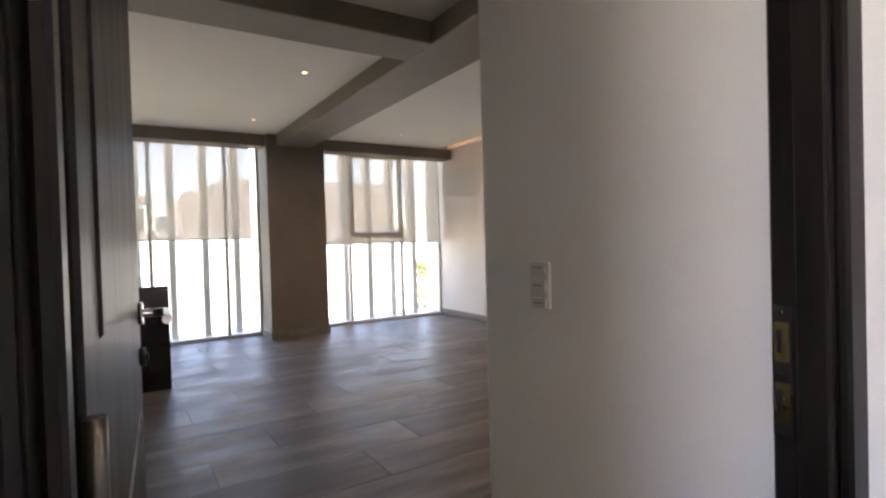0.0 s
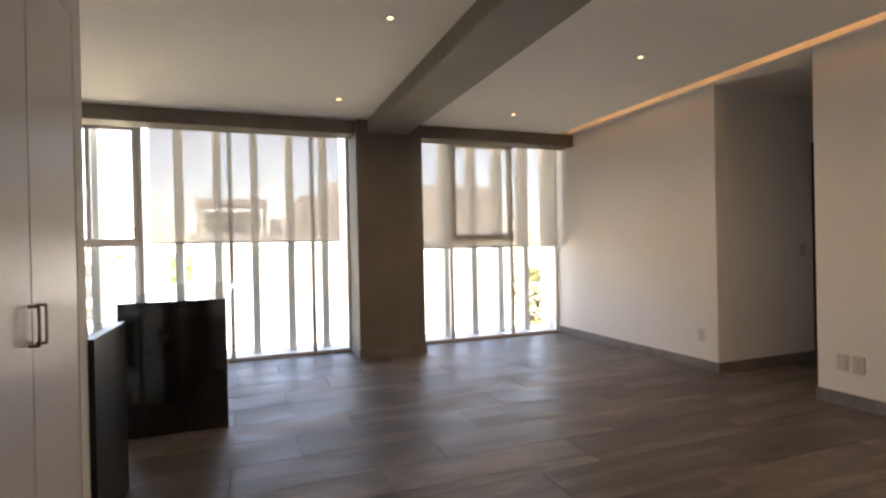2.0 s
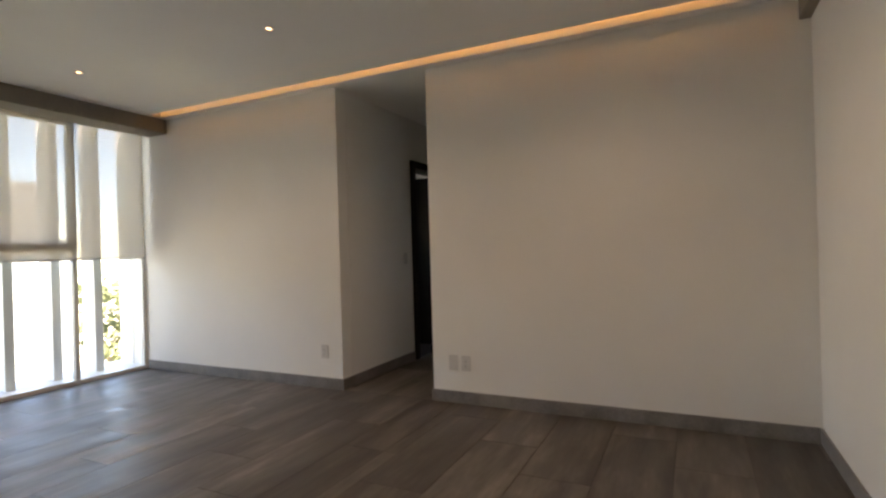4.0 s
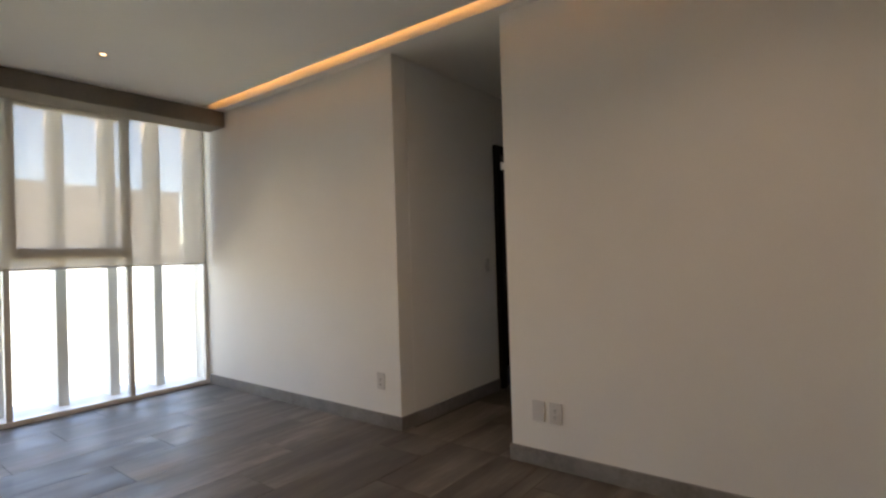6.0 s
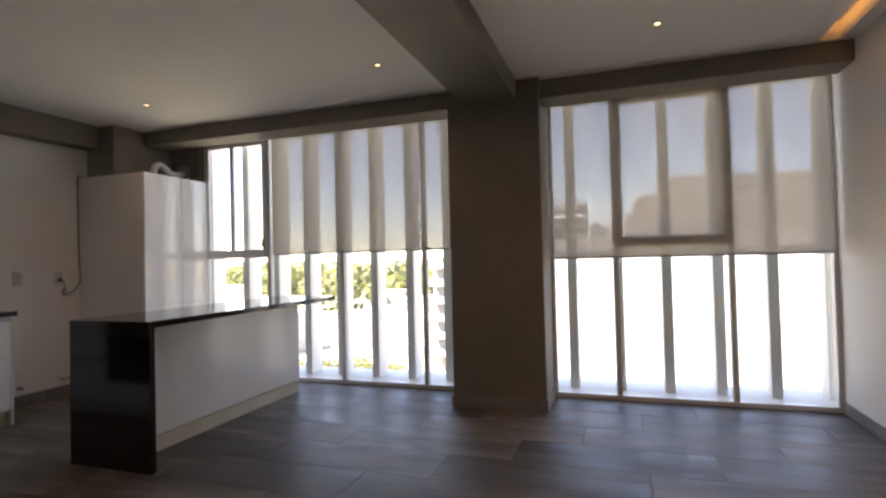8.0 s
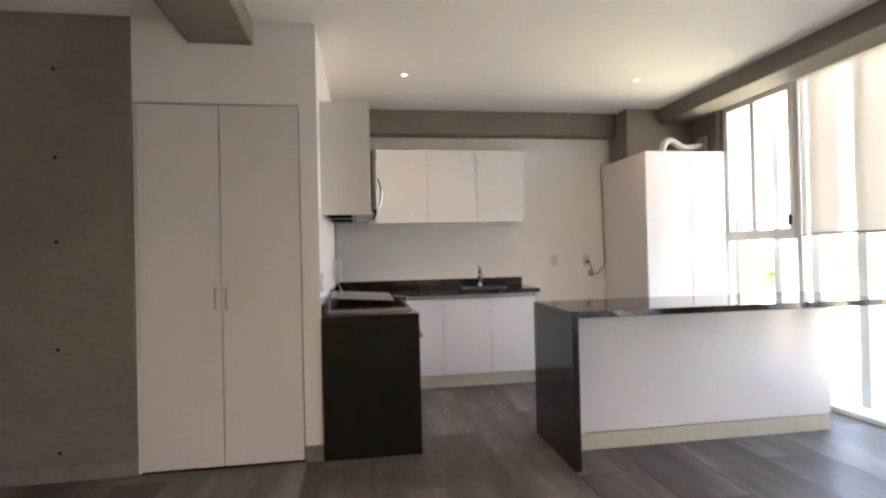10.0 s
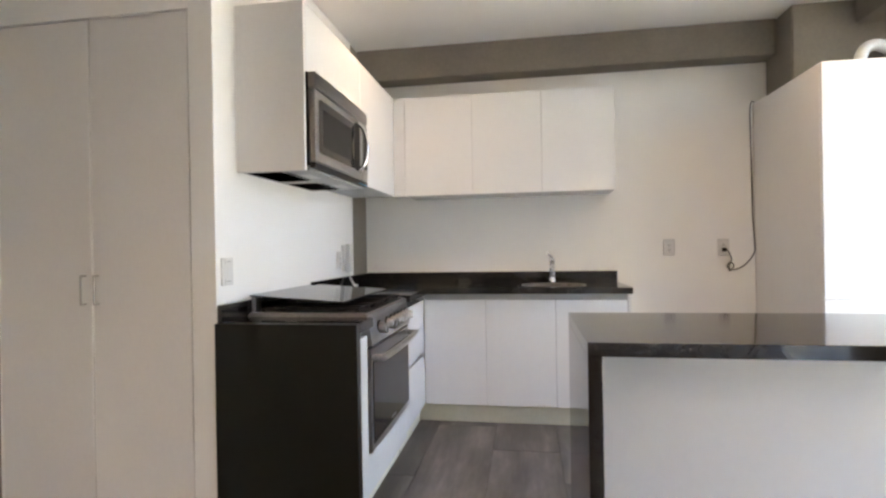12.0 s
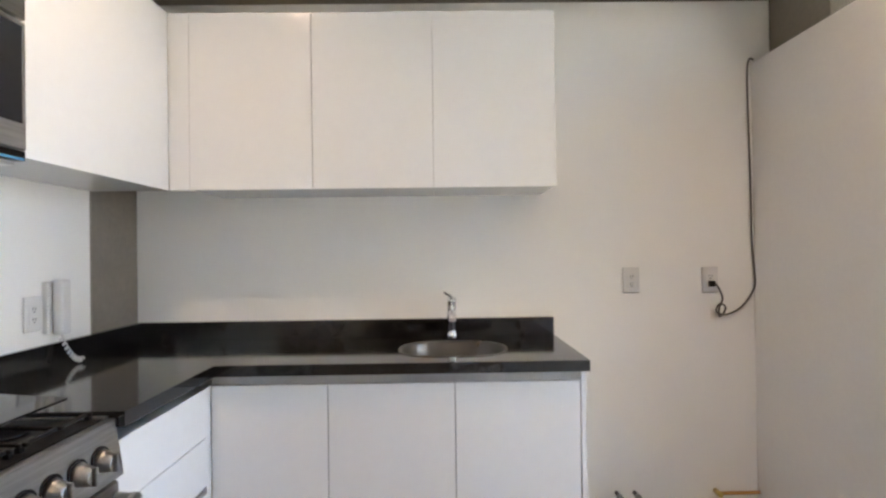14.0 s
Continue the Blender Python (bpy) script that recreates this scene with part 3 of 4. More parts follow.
def base_unit(y0, y1, label):
    t = thing("base_cabinet", (-1.3, (y0 + y1) / 2, 0), label, "base cabinet", "base cabinets")
    boxp("body", XK + 0.002, -1.062, y0, y1, 0.12, 0.835, LACQUER, t)
    boxp("door", -1.060, -1.042, y0 + 0.0008, y1 - 0.0008, 0.124, 0.838, LACQUER, t, "plain gloss white door", 0.0008)
    return t


base_unit(4.565, 5.026, "gloss white handleless base cabinet under the sink")
base_unit(5.028, 5.484, "gloss white handleless base cabinet at the end of the run")
base_unit(4.142, 4.563, "gloss white handleless base cabinet in the corner")
block("cabinet_end_panel", XK + 0.002, -1.040, 5.487, 5.505, 0.0, 0.879, LACQUER, "gloss white end panel of the base cabinets", "end panel", 0.001, "")
block("plinth", XK + 0.002, -1.075, 4.097, 5.487, 0.0, 0.119, TOE, "cream plinth under the base cabinets", "plinth", 0.001, "")
block("handle_channel", -1.080, -1.050, 4.142, 5.486, 0.8405, 0.879, GOLA, "grey recessed handle channel under the worktop", "handle channel", 0.001, "")

# drawers beside the range
dr = thing("drawer_unit", (-0.76, 3.85, 0), "gloss white handleless drawer unit beside the range", "drawer unit")
boxp("body", -1.058, -0.482, YR + 0.002, 4.118, 0.12, 0.835, LACQUER, dr)
boxp("filler", -1.058, -1.01, 4.118, 4.138, 0.124, 0.838, LACQUER, dr)
for z0, z1 in ((0.124, 0.468), (0.494, 0.664), (0.6665, 0.838)):
    boxp("drawer_front", -1.006, -0.484, 4.120, 4.140, z0, z1, LACQUER, dr, "plain gloss white drawer front", 0.0012)
boxp("channel", -1.006, -0.484, 4.112, 4.126, 0.470, 0.492, STEEL, dr, "metal grip channel between the drawers")
boxp("plinth", -1.0745, -0.482, YR + 0.002, 4.095, 0.0, 0.119, TOE, dr, "cream plinth")

# narrow unit and black end panel
nu = thing("narrow_cabinet", (0.36, 3.85, 0), "narrow gloss white cabinet with a black granite side panel", "cabinet")
boxp("body", 0.292, 0.448, YR + 0.002, 4.135, 0.10, 0.815, LACQUER, nu)
boxp("door", 0.294, 0.446, 4.137, 4.156, 0.104, 0.818, LACQUER, nu, "plain gloss white door", 0.0012)
boxp("channel", 0.294, 0.446, 4.09, 4.13, 0.822, 0.852, STEEL, nu, "metal grip channel")
boxp("plinth", 0.292, 0.448, YR + 0.002, 4.10, 0.0, 0.099, TOE, nu, "cream plinth")
boxp("side_panel", 0.450, 0.498, YR + 0.003, 4.178, 0.0, 0.893, GRANITE_MATT, nu, "black granite panel closing the run", 0.0015)


# ---- worktops and sink ----
def rounded(cx, cy, hx, hy, r, n=6):
    pts = []
    for sx, sy, a0 in ((1, 1, 0), (-1, 1, 90), (-1, -1, 180), (1, -1, 270)):
        for k in range(n + 1):
            a = radians(a0 + 90 * k / n)
            pts.append((cx + sx * (hx - r) + r * math.cos(a), cy + sy * (hy - r) + r * math.sin(a)))
    return pts


SX, SY, SHX, SHY = -1.265, 5.027, 0.165, 0.215
wt = thing("worktop", (-1.3, 4.5, CT - 0.04), "polished black granite worktop with a low upstand", "worktop")
bm = bmesh.new()
outer = [(-1.0, 4.172), (-1.0, 5.51), (XK + 0.001, 5.51), (XK + 0.001, YR + 0.001), (-0.476, YR + 0.001), (-0.476, 4.172)]
hole = rounded(SX, SY, SHX, SHY, 0.15)
for z in (CT, CT - 0.04):
    loops = []
    for ring in (outer, hole):
        vs = [bm.verts.new((x, y, z)) for x, y in ring]
        loops += [bm.edges.new((vs[k], vs[(k + 1) % len(vs)])) for k in range(len(vs))]
    bmesh.ops.triangle_fill(bm, use_beauty=True, use_dissolve=False, edges=loops)
bm.verts.ensure_lookup_table()
n1, n2 = len(outer), len(hole)
half = n1 + n2
for start, n in ((0, n1), (n1, n2)):
    for k in range(n):
        a, b = start + k, start + (k + 1) % n
        bm.faces.new((bm.verts[a], bm.verts[b], bm.verts[half + b], bm.verts[half + a]))
bmesh.ops.recalc_face_normals(bm, faces=bm.faces[:])
part("slab", bm, GRANITE, wt, "polished black granite slab")
boxp("slab", 0.272, 0.4495, YR + 0.0215, 4.178, 0.853, 0.893, GRANITE, wt, "short black granite slab beside the range", 0.0015)
boxp("upstand", XK + 0.001, XK + 0.021, YR + 0.022, 5.51, CT, CT + 0.082, GRANITE, wt, "", 0.0015)
boxp("upstand", XK + 0.001, -0.476, YR + 0.001, YR + 0.021, CT, CT + 0.082, GRANITE, wt, "", 0.0015)
boxp("upstand", -0.475, 0.474, YR + 0.001, YR + 0.0205, 0.853, CT + 0.047, GRANITE, wt, "", 0.0015)

sk = thing("sink", (SX, SY, 0.74), "oval brushed steel sink set into the black worktop", "sink")
bm = bmesh.new()
rings = []
for hx, hy, r, z in ((0.172, 0.222, 0.157, CT + 0.0005), (0.171, 0.221, 0.156, CT + 0.003), (0.163, 0.213, 0.148, CT + 0.002), (0.159, 0.209, 0.145, CT - 0.006), (0.156, 0.206, 0.142, CT - 0.10), (0.150, 0.200, 0.136, CT - 0.155), (0.11, 0.16, 0.10, CT - 0.172), (0.03, 0.03, 0.029, CT - 0.176)):
    rings.append([bm.verts.new((x, y, z)) for x, y in rounded(SX, SY, hx, hy, r)])
for a, b in zip(rings, rings[1:]):
    for k in range(len(a)):
        f = bm.faces.new((a[k], a[(k + 1) % len(a)], b[(k + 1) % len(a)], b[k]))
        f.smooth = True
part("bowl", bm, GRIP, sk, "satin steel bowl")
part("drain", rod(bmesh.new(), [(SX, SY, CT - 0.18), (SX, SY, CT - 0.171)], 0.038, 20), CHROME, sk, "round steel drain")

fa = thing("tap", (-1.50, 5.03, CT), "chrome single-lever kitchen tap behind the sink", "tap")
part("body", rod(bmesh.new(), curve([(-1.505, 5.03, CT), (-1.505, 5.03, CT + 0.03), (-1.498, 5.03, CT + 0.12), (-1.485, 5.03, CT + 0.185)], 5), [0.026] * 5 + [0.021] * 5 + [0.020] * 5 + [0.021], 18), CHROME, fa)
part("spout", rod(bmesh.new(), curve([(-1.498, 5.03, CT + 0.10), (-1.45, 5.03, CT + 0.125), (-1.395, 5.03, CT + 0.118), (-1.375, 5.03, CT + 0.10)], 5), 0.016, 14), CHROME, fa)
part("lever", rod(bmesh.new(), curve([(-1.486, 5.03, CT + 0.182), (-1.47, 5.025, CT + 0.196), (-1.44, 5.004, CT + 0.212), (-1.42, 4.995, CT + 0.222)], 4), 0.008, 10), CHROME, fa)


# ---- range ----
RX0, RX1, RY = -0.470, 0.268, 4.165
rg = thing("range", (-0.1, 3.87, 0), "brushed steel gas range with its dark glass lid lowered", "range")
boxp("body", RX0, RX1, YR + 0.024, RY - 0.035, 0.09, 0.875, STEEL, rg)
boxp("plinth", RX0, RX1, YR + 0.03, RY - 0.07, 0.0, 0.09, TOE, rg, "cream plinth")
boxp("top_frame", RX0 - 0.003, RX1 + 0.003, YR + 0.022, RY - 0.012, 0.876, 0.905, STEEL, rg, "steel hob frame", 0.005, 2)
for x0, x1 in ((RX0, RX0 + 0.02), (RX1 - 0.02, RX1)):
    boxp("hob_rim", x0, x1, YR + 0.03, RY - 0.03, 0.905, 0.912, STEEL, rg, "low steel side rim", 0.002)
boxp("hob", RX0 + 0.022, RX1 - 0.022, YR + 0.05, RY - 0.035, 0.905, 0.909, DARK, rg, "black hob plate")
prism_out = [(RY - 0.035, 0.765), (RY + 0.006, 0.765), (RY + 0.004, 0.785), (RY - 0.012, 0.885), (RY - 0.02, 0.897), (RY - 0.035, 0.897)]
part("control_panel", prism(bmesh.new(), prism_out, "x", RX0, RX1), STEEL, rg, "sloping steel control panel")
for x in (0.124, -0.011, -0.087, -0.166, -0.238, -0.316, -0.394):
    zc = 0.828
    yf = RY - 0.004
    part("knob_ring", rod(bmesh.new(), [(x, yf - 0.002, zc), (x, yf + 0.003, zc)], 0.033, 20), DARK, rg, "dark ring behind the knob")
    kn = part("knob", rod(bmesh.new(), [(x, yf, zc), (x, yf + 0.010, zc - 0.002), (x, yf + 0.034, zc - 0.006), (x, yf + 0.037, zc - 0.006)], [0.027, 0.025, 0.020, 0.017], 20), STEEL, rg, "round steel knob")
    boxp("grip", x - 0.005, x + 0.005, yf + 0.03, yf + 0.046, zc - 0.026, zc + 0.016, STEEL, kn, "", 0.002)
od = boxp("oven_door", RX0 + 0.004, RX1 - 0.004, RY - 0.034, RY - 0.002, 0.292, 0.752, STEEL, rg, "steel oven door", 0.004)
boxp("oven_glass", RX0 + 0.03, RX1 - 0.03, RY - 0.003, RY + 0.001, 0.328, 0.695, BLACK, od, "dark reflecting oven glass", 0.001)
oh = part("oven_handle", rod(bmesh.new(), curve([(RX1 - 0.02, RY, 0.712), (RX1 - 0.025, RY + 0.035, 0.712), (RX1 - 0.05, RY + 0.050, 0.712), (-0.1, RY + 0.058, 0.712), (RX0 + 0.05, RY + 0.050, 0.712), (RX0 + 0.025, RY + 0.035, 0.712), (RX0 + 0.02, RY, 0.712)], 6), 0.016, 14), STEEL, od, "wide curved steel handle")
boxp("badge", -0.14, -0.06, RY + 0.001, RY + 0.0018, 0.345, 0.355, PRINT, od)
boxp("bottom_panel", RX0 + 0.002, RX1 - 0.002, RY - 0.034, RY - 0.022, 0.102, 0.284, LACQUER, rg, "gloss white panel under the oven", 0.001)
for x in (-0.34, -0.10, 0.14):
    for y in (3.72, 3.98):
        bn = part("burner", rod(bmesh.new(), [(x, y, 0.909), (x, y, 0.917), (x, y, 0.918), (x, y, 0.922)], [0.05, 0.046, 0.034, 0.032], 20), IRON, rg, "black gas burner")
    gr = bmesh.new()
    for dx in (-0.10, 0.0, 0.10):
        box(gr, x + dx - 0.005, x + dx + 0.005, 3.64, 4.115, 0.920, 0.929, 0.002)
    for y in (3.645, 3.87, 4.10):
        box(gr, x - 0.112, x + 0.112, y - 0.005, y + 0.005, 0.920, 0.929, 0.002)
    for dx in (-0.105, 0.105):
        for y in (3.65, 4.10):
            box(gr, x + dx - 0.006, x + dx + 0.006, y - 0.006, y + 0.006, 0.909, 0.921)
    part("grate", gr, IRON, rg, "black cast iron grate")
lid = part("lid", prism(bmesh.new(), [(YR + 0.026, 0.984), (4.035, 0.954), (4.035, 0.960), (YR + 0.026, 0.991)], "x", RX0 + 0.005, RX1 - 0.005), LIDGLASS, rg, "dark glass lid folded down over the burners")
for x in (RX0 + 0.06, RX1 - 0.06):
    boxp("lid_hinge", x - 0.03, x + 0.03, YR + 0.0225, YR + 0.04, 0.905, 0.982, STEEL, rg, "steel lid hinge", 0.003)


# ---- wall units and microwave ----
UZ0, UZ1 = 1.578, 2.292


def wall_unit(x0, x1, y0, y1, doors, face, label, z0=UZ0, z1=UZ1):
    t = thing("wall_cabinet", ((x0 + x1) / 2, (y0 + y1) / 2, z0), label, "wall cabinet", "wall cabinets")
    if face == "+x":
        boxp("body", x0, x1 - 0.020, y0, y1, z0, z1, LACQUER, t)
        for a, b in doors:
            boxp("door", x1 - 0.018, x1, a + 0.0008, b - 0.0008, z0 - 0.003, z1, LACQUER, t, "plain gloss white door", 0.0008)
    else:
        boxp("body", x0, x1, y0, y1 - 0.020, z0, z1, LACQUER, t)
        for a, b in doors:
            boxp("door", a + 0.0008, b - 0.0008, y1 - 0.018, y1, z0 - 0.003, z1, LACQUER, t, "plain gloss white door", 0.0008)
    return t


YU, XU = 3.892, -1.250
wall_unit(XK + 0.001, XU, 3.975, 4.468, [(3.975, 4.468)], "+x", "gloss white handleless wall cabinet in the kitchen corner")
wall_unit(XK + 0.001, XU, 4.469, 4.958, [(4.469, 4.958)], "+x", "gloss white handleless wall cabinet above the worktop")
wall_unit(XK + 0.001, XU, 4.959, 5.457, [(4.959, 5.457)], "+x", "gloss white handleless wall cabinet above the sink")
block("filler_panel", XU - 0.020, XU - 0.001, YU + 0.001, 3.974, UZ0 - 0.003, UZ1, LACQUER, "narrow gloss white filler between wall cabinets", "filler panel", 0.001, "")
wall_unit(XU - 0.02, -0.476, YR + 0.001, YU, [(XU, -0.476)], "+y", "gloss white handleless wall cabinet beside the microwave")
over = wall_unit(-0.474, 0.288, YR + 0.001, YU, [(-0.474, 0.288)], "+y", "low gloss white wall cabinet above the microwave", 1.990, UZ1)
boxp("side_panel", 0.290, 0.308, YR + 0.001, YU, 1.543, UZ1, CLOSET, over, "white side panel", 0.001)

mw = thing("microwave", (-0.1, 3.75, 1.56), "brushed steel over-the-range microwave built between wall cabinets", "microwave")
MX0, MX1, MY = -0.472, 0.287, 3.935
boxp("body", MX0 + 0.002, MX1 - 0.001, YR + 0.003, MY - 0.035, 1.566, 1.982, DARK, mw, "black metal housing")
boxp("top_vent", MX0, MX1, MY - 0.034, MY, 1.912, 1.982, STEEL, mw, "steel vent panel", 0.003)
md = boxp("door", MX0 + 0.112, MX1, MY - 0.034, MY, 1.582, 1.906, STEEL, mw, "steel door with a dark window", 0.004)
part("window", prism(bmesh.new(), rounded(0.008, 1.748, 0.243, 0.121, 0.020), "y", MY - 0.001, MY + 0.0015), BLACK, md, "dark glass window")
boxp("screen", -0.185, 0.205, MY + 0.0015, MY + 0.002, 1.660, 1.832, DARK, md, "dark perforated screen")
boxp("badge", -0.09, -0.02, MY, MY + 0.0008, 1.602, 1.609, PRINT, md)
part("handle_recess", prism(bmesh.new(), rounded(-0.268, 1.753, 0.046, 0.130, 0.042), "y", MY - 0.001, MY + 0.003), DARK, md, "black curved grip recess")
part("handle", rod(bmesh.new(), curve([(-0.292, MY, 1.622), (-0.30, MY + 0.028, 1.65), (-0.302, MY + 0.045, 1.70), (-0.302, MY + 0.05, 1.755), (-0.302, MY + 0.045, 1.81), (-0.30, MY + 0.028, 1.86), (-0.292, MY, 1.886)], 6), 0.0115, 12), CHROME, md, "bowed polished handle")
cp = boxp("control_panel", MX0, MX0 + 0.110, MY - 0.034, MY, 1.582, 1.906, STEEL, mw, "steel control side", 0.004)
boxp("keypad", MX0 + 0.016, MX0 + 0.094, MY, MY + 0.0015, 1.648, 1.892, BLACK, cp, "dark glass keypad")
boxp("base_tray", MX0 + 0.002, MX1 - 0.001, YR + 0.01, MY - 0.03, 1.545, 1.565, GOLA, mw, "grey metal underside", 0.002)
for x0 in (-0.44, -0.03):
    boxp("vent", x0, x0 + 0.30, 3.60, 3.76, 1.5425, 1.545, VENT, mw, "black grease filter")
    boxp("lens", x0 + 0.06, x0 + 0.20, 3.79, 3.85, 1.5430, 1.545, PLASTIC, mw, "pale lamp cover")
    boxp("vent_slot", x0 + 0.02, x0 + 0.28, 3.775, 3.782, 1.5430, 1.545, VENT, mw)
boxp("front_lip", MX0 + 0.001, MX1 - 0.001, MY - 0.029, MY - 0.004, 1.556, 1.580, DARK, mw, "black lower lip")
boxp("film", MX0 + 0.006, MX0 + 0.16, MY - 0.0035, MY - 0.0025, 1.556, 1.563, BLUE, mw, "scrap of blue protective film")


# ---- island ----
isl = thing("kitchen_island", (0.65, 6.07, 0), "kitchen island with a black granite waterfall top and white panels", "kitchen island")
boxp("top", 0.290, 0.965, 5.008, 7.185, CT - 0.04, CT, GRANITE, isl, "polished black granite top with a bar overhang", 0.0015)
boxp("waterfall_leg", 0.290, 0.965, 5.008, 5.048, 0.0, CT - 0.0405, GRANITE, isl, "black granite end leg", 0.0015)
boxp("body", 0.325, 0.648, 5.049, 6.985, 0.105, CT - 0.041, LACQUER, isl)
boxp("back_panel", 0.649, 0.667, 5.049, 6.99, 0.118, CT - 0.041, LACQUER, isl, "large gloss white panel", 0.0012)
boxp("plinth", 0.335, 0.662, 5.049, 6.985, 0.0, 0.104, TOE, isl, "cream plinth")
for k in range(4):
    y0 = 5.05 + k * 0.484
    boxp("door", 0.306, 0.324, y0, y0 + 0.481, 0.12, 0.835, LACQUER, isl, "plain gloss white door", 0.0012)


# ---- tall cabinet by the window ----
tc = thing("tall_cabinet", (-1.16, 6.9, 0), "tall gloss white cabinet beside the window", "tall cabinet")
boxp("body", -1.20, -0.742, 6.497, 7.285, 0.08, 2.18, LACQUER, tc)
boxp("side_panel", XK + 0.001, -0.741, 6.472, 6.496, 0.0, 2.192, CLOSET, tc, "tall white side panel", 0.0015)
boxp("plinth", -1.2, -0.775, 6.497, 7.285, 0.0, 0.079, TOE, tc)
for y0, y1 in ((6.472, 6.93), (6.933, 7.29)):
    for z0, z1 in ((0.085, 0.868), (0.872, 2.192)):
        boxp("door", -0.740, -0.720, y0 + 0.001, y1 - 0.001, z0, z1, LACQUER, tc, "plain gloss white door", 0.0012)
boxp("top", -1.2, -0.742, 6.497, 7.285, 2.1805, 2.190, LACQUER, tc)

hb = bmesh.new()
path = curve([(-0.95, 6.80, 2.19), (-0.95, 6.80, 2.27), (-0.95, 6.83, 2.325), (-0.95, 6.89, 2.34), (-0.95, 6.95, 2.31), (-0.96, 7.02, 2.275), (-0.99, 7.12, 2.28), (-1.02, 7.22, 2.30), (-1.03, 7.30, 2.31)], 10)
rod(hb, path, [0.030 + 0.0035 * (k % 2) for k in range(len(path))], 14)
tagged(mesh_object("exhaust_duct", hb, HOSE), "white flexible exhaust duct rising from the tall cabinet", "duct")
block("duct_collar", -1.10, -0.96, 7.27, 7.299, 2.24, 2.40, GOLA, "grey metal duct collar on the wall", "duct collar", 0.004, "")

# cable from the cabinet top to the socket
cx = XK + 0.014
cb = rod(bmesh.new(), curve([(cx, 6.478, 2.205), (cx, 6.456, 2.205), (cx, 6.446, 2.12), (cx, 6.450, 1.85), (cx, 6.454, 1.55), (cx, 6.456, 1.35), (cx + 0.004, 6.463, 1.20), (cx + 0.006, 6.458, 1.12), (cx + 0.006, 6.40, 1.04), (cx + 0.006, 6.34, 1.006), (cx + 0.008, 6.30, 1.004), (cx + 0.008, 6.276, 1.022), (cx + 0.010, 6.292, 1.052), (cx + 0.012, 6.318, 1.040), (cx + 0.012, 6.310, 1.010), (cx + 0.014, 6.288, 0.995), (cx + 0.016, 6.287, 1.035), (cx + 0.018, 6.302, 1.075), (cx + 0.020, 6.290, 1.115), (cx + 0.020, 6.272, 1.145), (cx + 0.014, 6.260, 1.15)], 6), 0.0042, 8)
cab = thing("power_cable", (cx, 6.4, 1.0), "grey power cable hanging from the tall cabinet to a socket", "cable")
part("cord", cb, CORD, cab)
boxp("plug", XK + 0.012, XK + 0.036, 6.245, 6.271, 1.134, 1.162, DARK, cab, "dark plug", 0.004)

for y, label in ((5.885, "short capped grey water pipe stub at the wall foot"), (5.80, "short capped steel water pipe stub at the wall foot")):
    st = thing("pipe_stub", (XK, y, 0.16), label, "pipe stub", "pipe stubs")
    part("pipe", rod(bmesh.new(), [(XK, y, 0.165), (XK + 0.05, y, 0.165)], 0.010, 12), CORD, st)
    part("cap", rod(bmesh.new(), [(XK + 0.04, y, 0.165), (XK + 0.062, y, 0.165)], 0.014, 12), STEEL, st, "steel cap")
gp = thing("gas_pipe", (XK, 6.35, 0.16), "thin ochre gas pipe with a valve low on the wall", "gas pipe")
part("pipe", rod(bmesh.new(), curve([(XK + 0.02, 6.468, 0.165), (XK + 0.03, 6.42, 0.168), (XK + 0.03, 6.30, 0.168), (XK + 0.03, 6.27, 0.168)], 4), 0.008, 10), GASPIPE, gp)
part("valve", rod(bmesh.new(), [(XK, 6.27, 0.168), (XK + 0.05, 6.27, 0.168)], 0.012, 12), BRASS, gp)

# intercom handset on the range wall
ic = thing("intercom_phone", (-1.04, YR, 1.12), "white wall intercom handset with a coiled cord", "intercom phone")
boxp("base", -1.077, -1.003, YR, YR + 0.022, 1.04, 1.225, PLASTIC, ic, "", 0.005, 2)
boxp("handset", -1.064, -1.016, YR + 0.026, YR + 0.064, 1.035, 1.232, PLASTIC, ic, "", 0.010, 3)
coil = []
for k in range(150):
    s = k / 149
    y, z, x = YR + 0.035 + 0.05 * s, 1.035 - 0.10 * math.sin(min(1, s * 1.15) * math.pi / 2), -1.04 - 0.05 * s
    a = s * 60
    coil.append((x + 0.008 * math.cos(a), y, z + 0.008 * math.sin(a)))
part("cord", rod(bmesh.new(), coil, 0.003, 6), PLASTIC, ic, "coiled white cord")


# ---- outdoors ----
def leafy(name, dark, light):
    """Thin leaves: part of the sunlight passes through them."""
    m = mottled(name, dark, light, 0.6, 2.2, 0.35, 0.0)
    t = m.node_tree
    b = t.nodes["Principled BSDF"]
    thin, mix = t.nodes.new("ShaderNodeBsdfTranslucent"), t.nodes.new("ShaderNodeMixShader")
    thin.inputs[0].default_value = (0.17, 0.19, 0.07, 1)
    mix.inputs[0].default_value = 0.45
    t.links.new(b.outputs[0], mix.inputs[1])
    t.links.new(thin.outputs[0], mix.inputs[2])
    t.links.new(mix.outputs[0], t.nodes["Material Output"].inputs[0])
    return m


GZ = -14.0
GRASS = mottled("ground_scrub", (0.22, 0.235, 0.12), (0.54, 0.515, 0.45), 0.9, 0.8, 0.055, 0.0)
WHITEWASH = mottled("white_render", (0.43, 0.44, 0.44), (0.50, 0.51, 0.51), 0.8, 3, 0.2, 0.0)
PALEWASH = mottled("pale_grey_render", (0.31, 0.325, 0.325), (0.37, 0.385, 0.385), 0.8, 3, 0.2, 0.0)
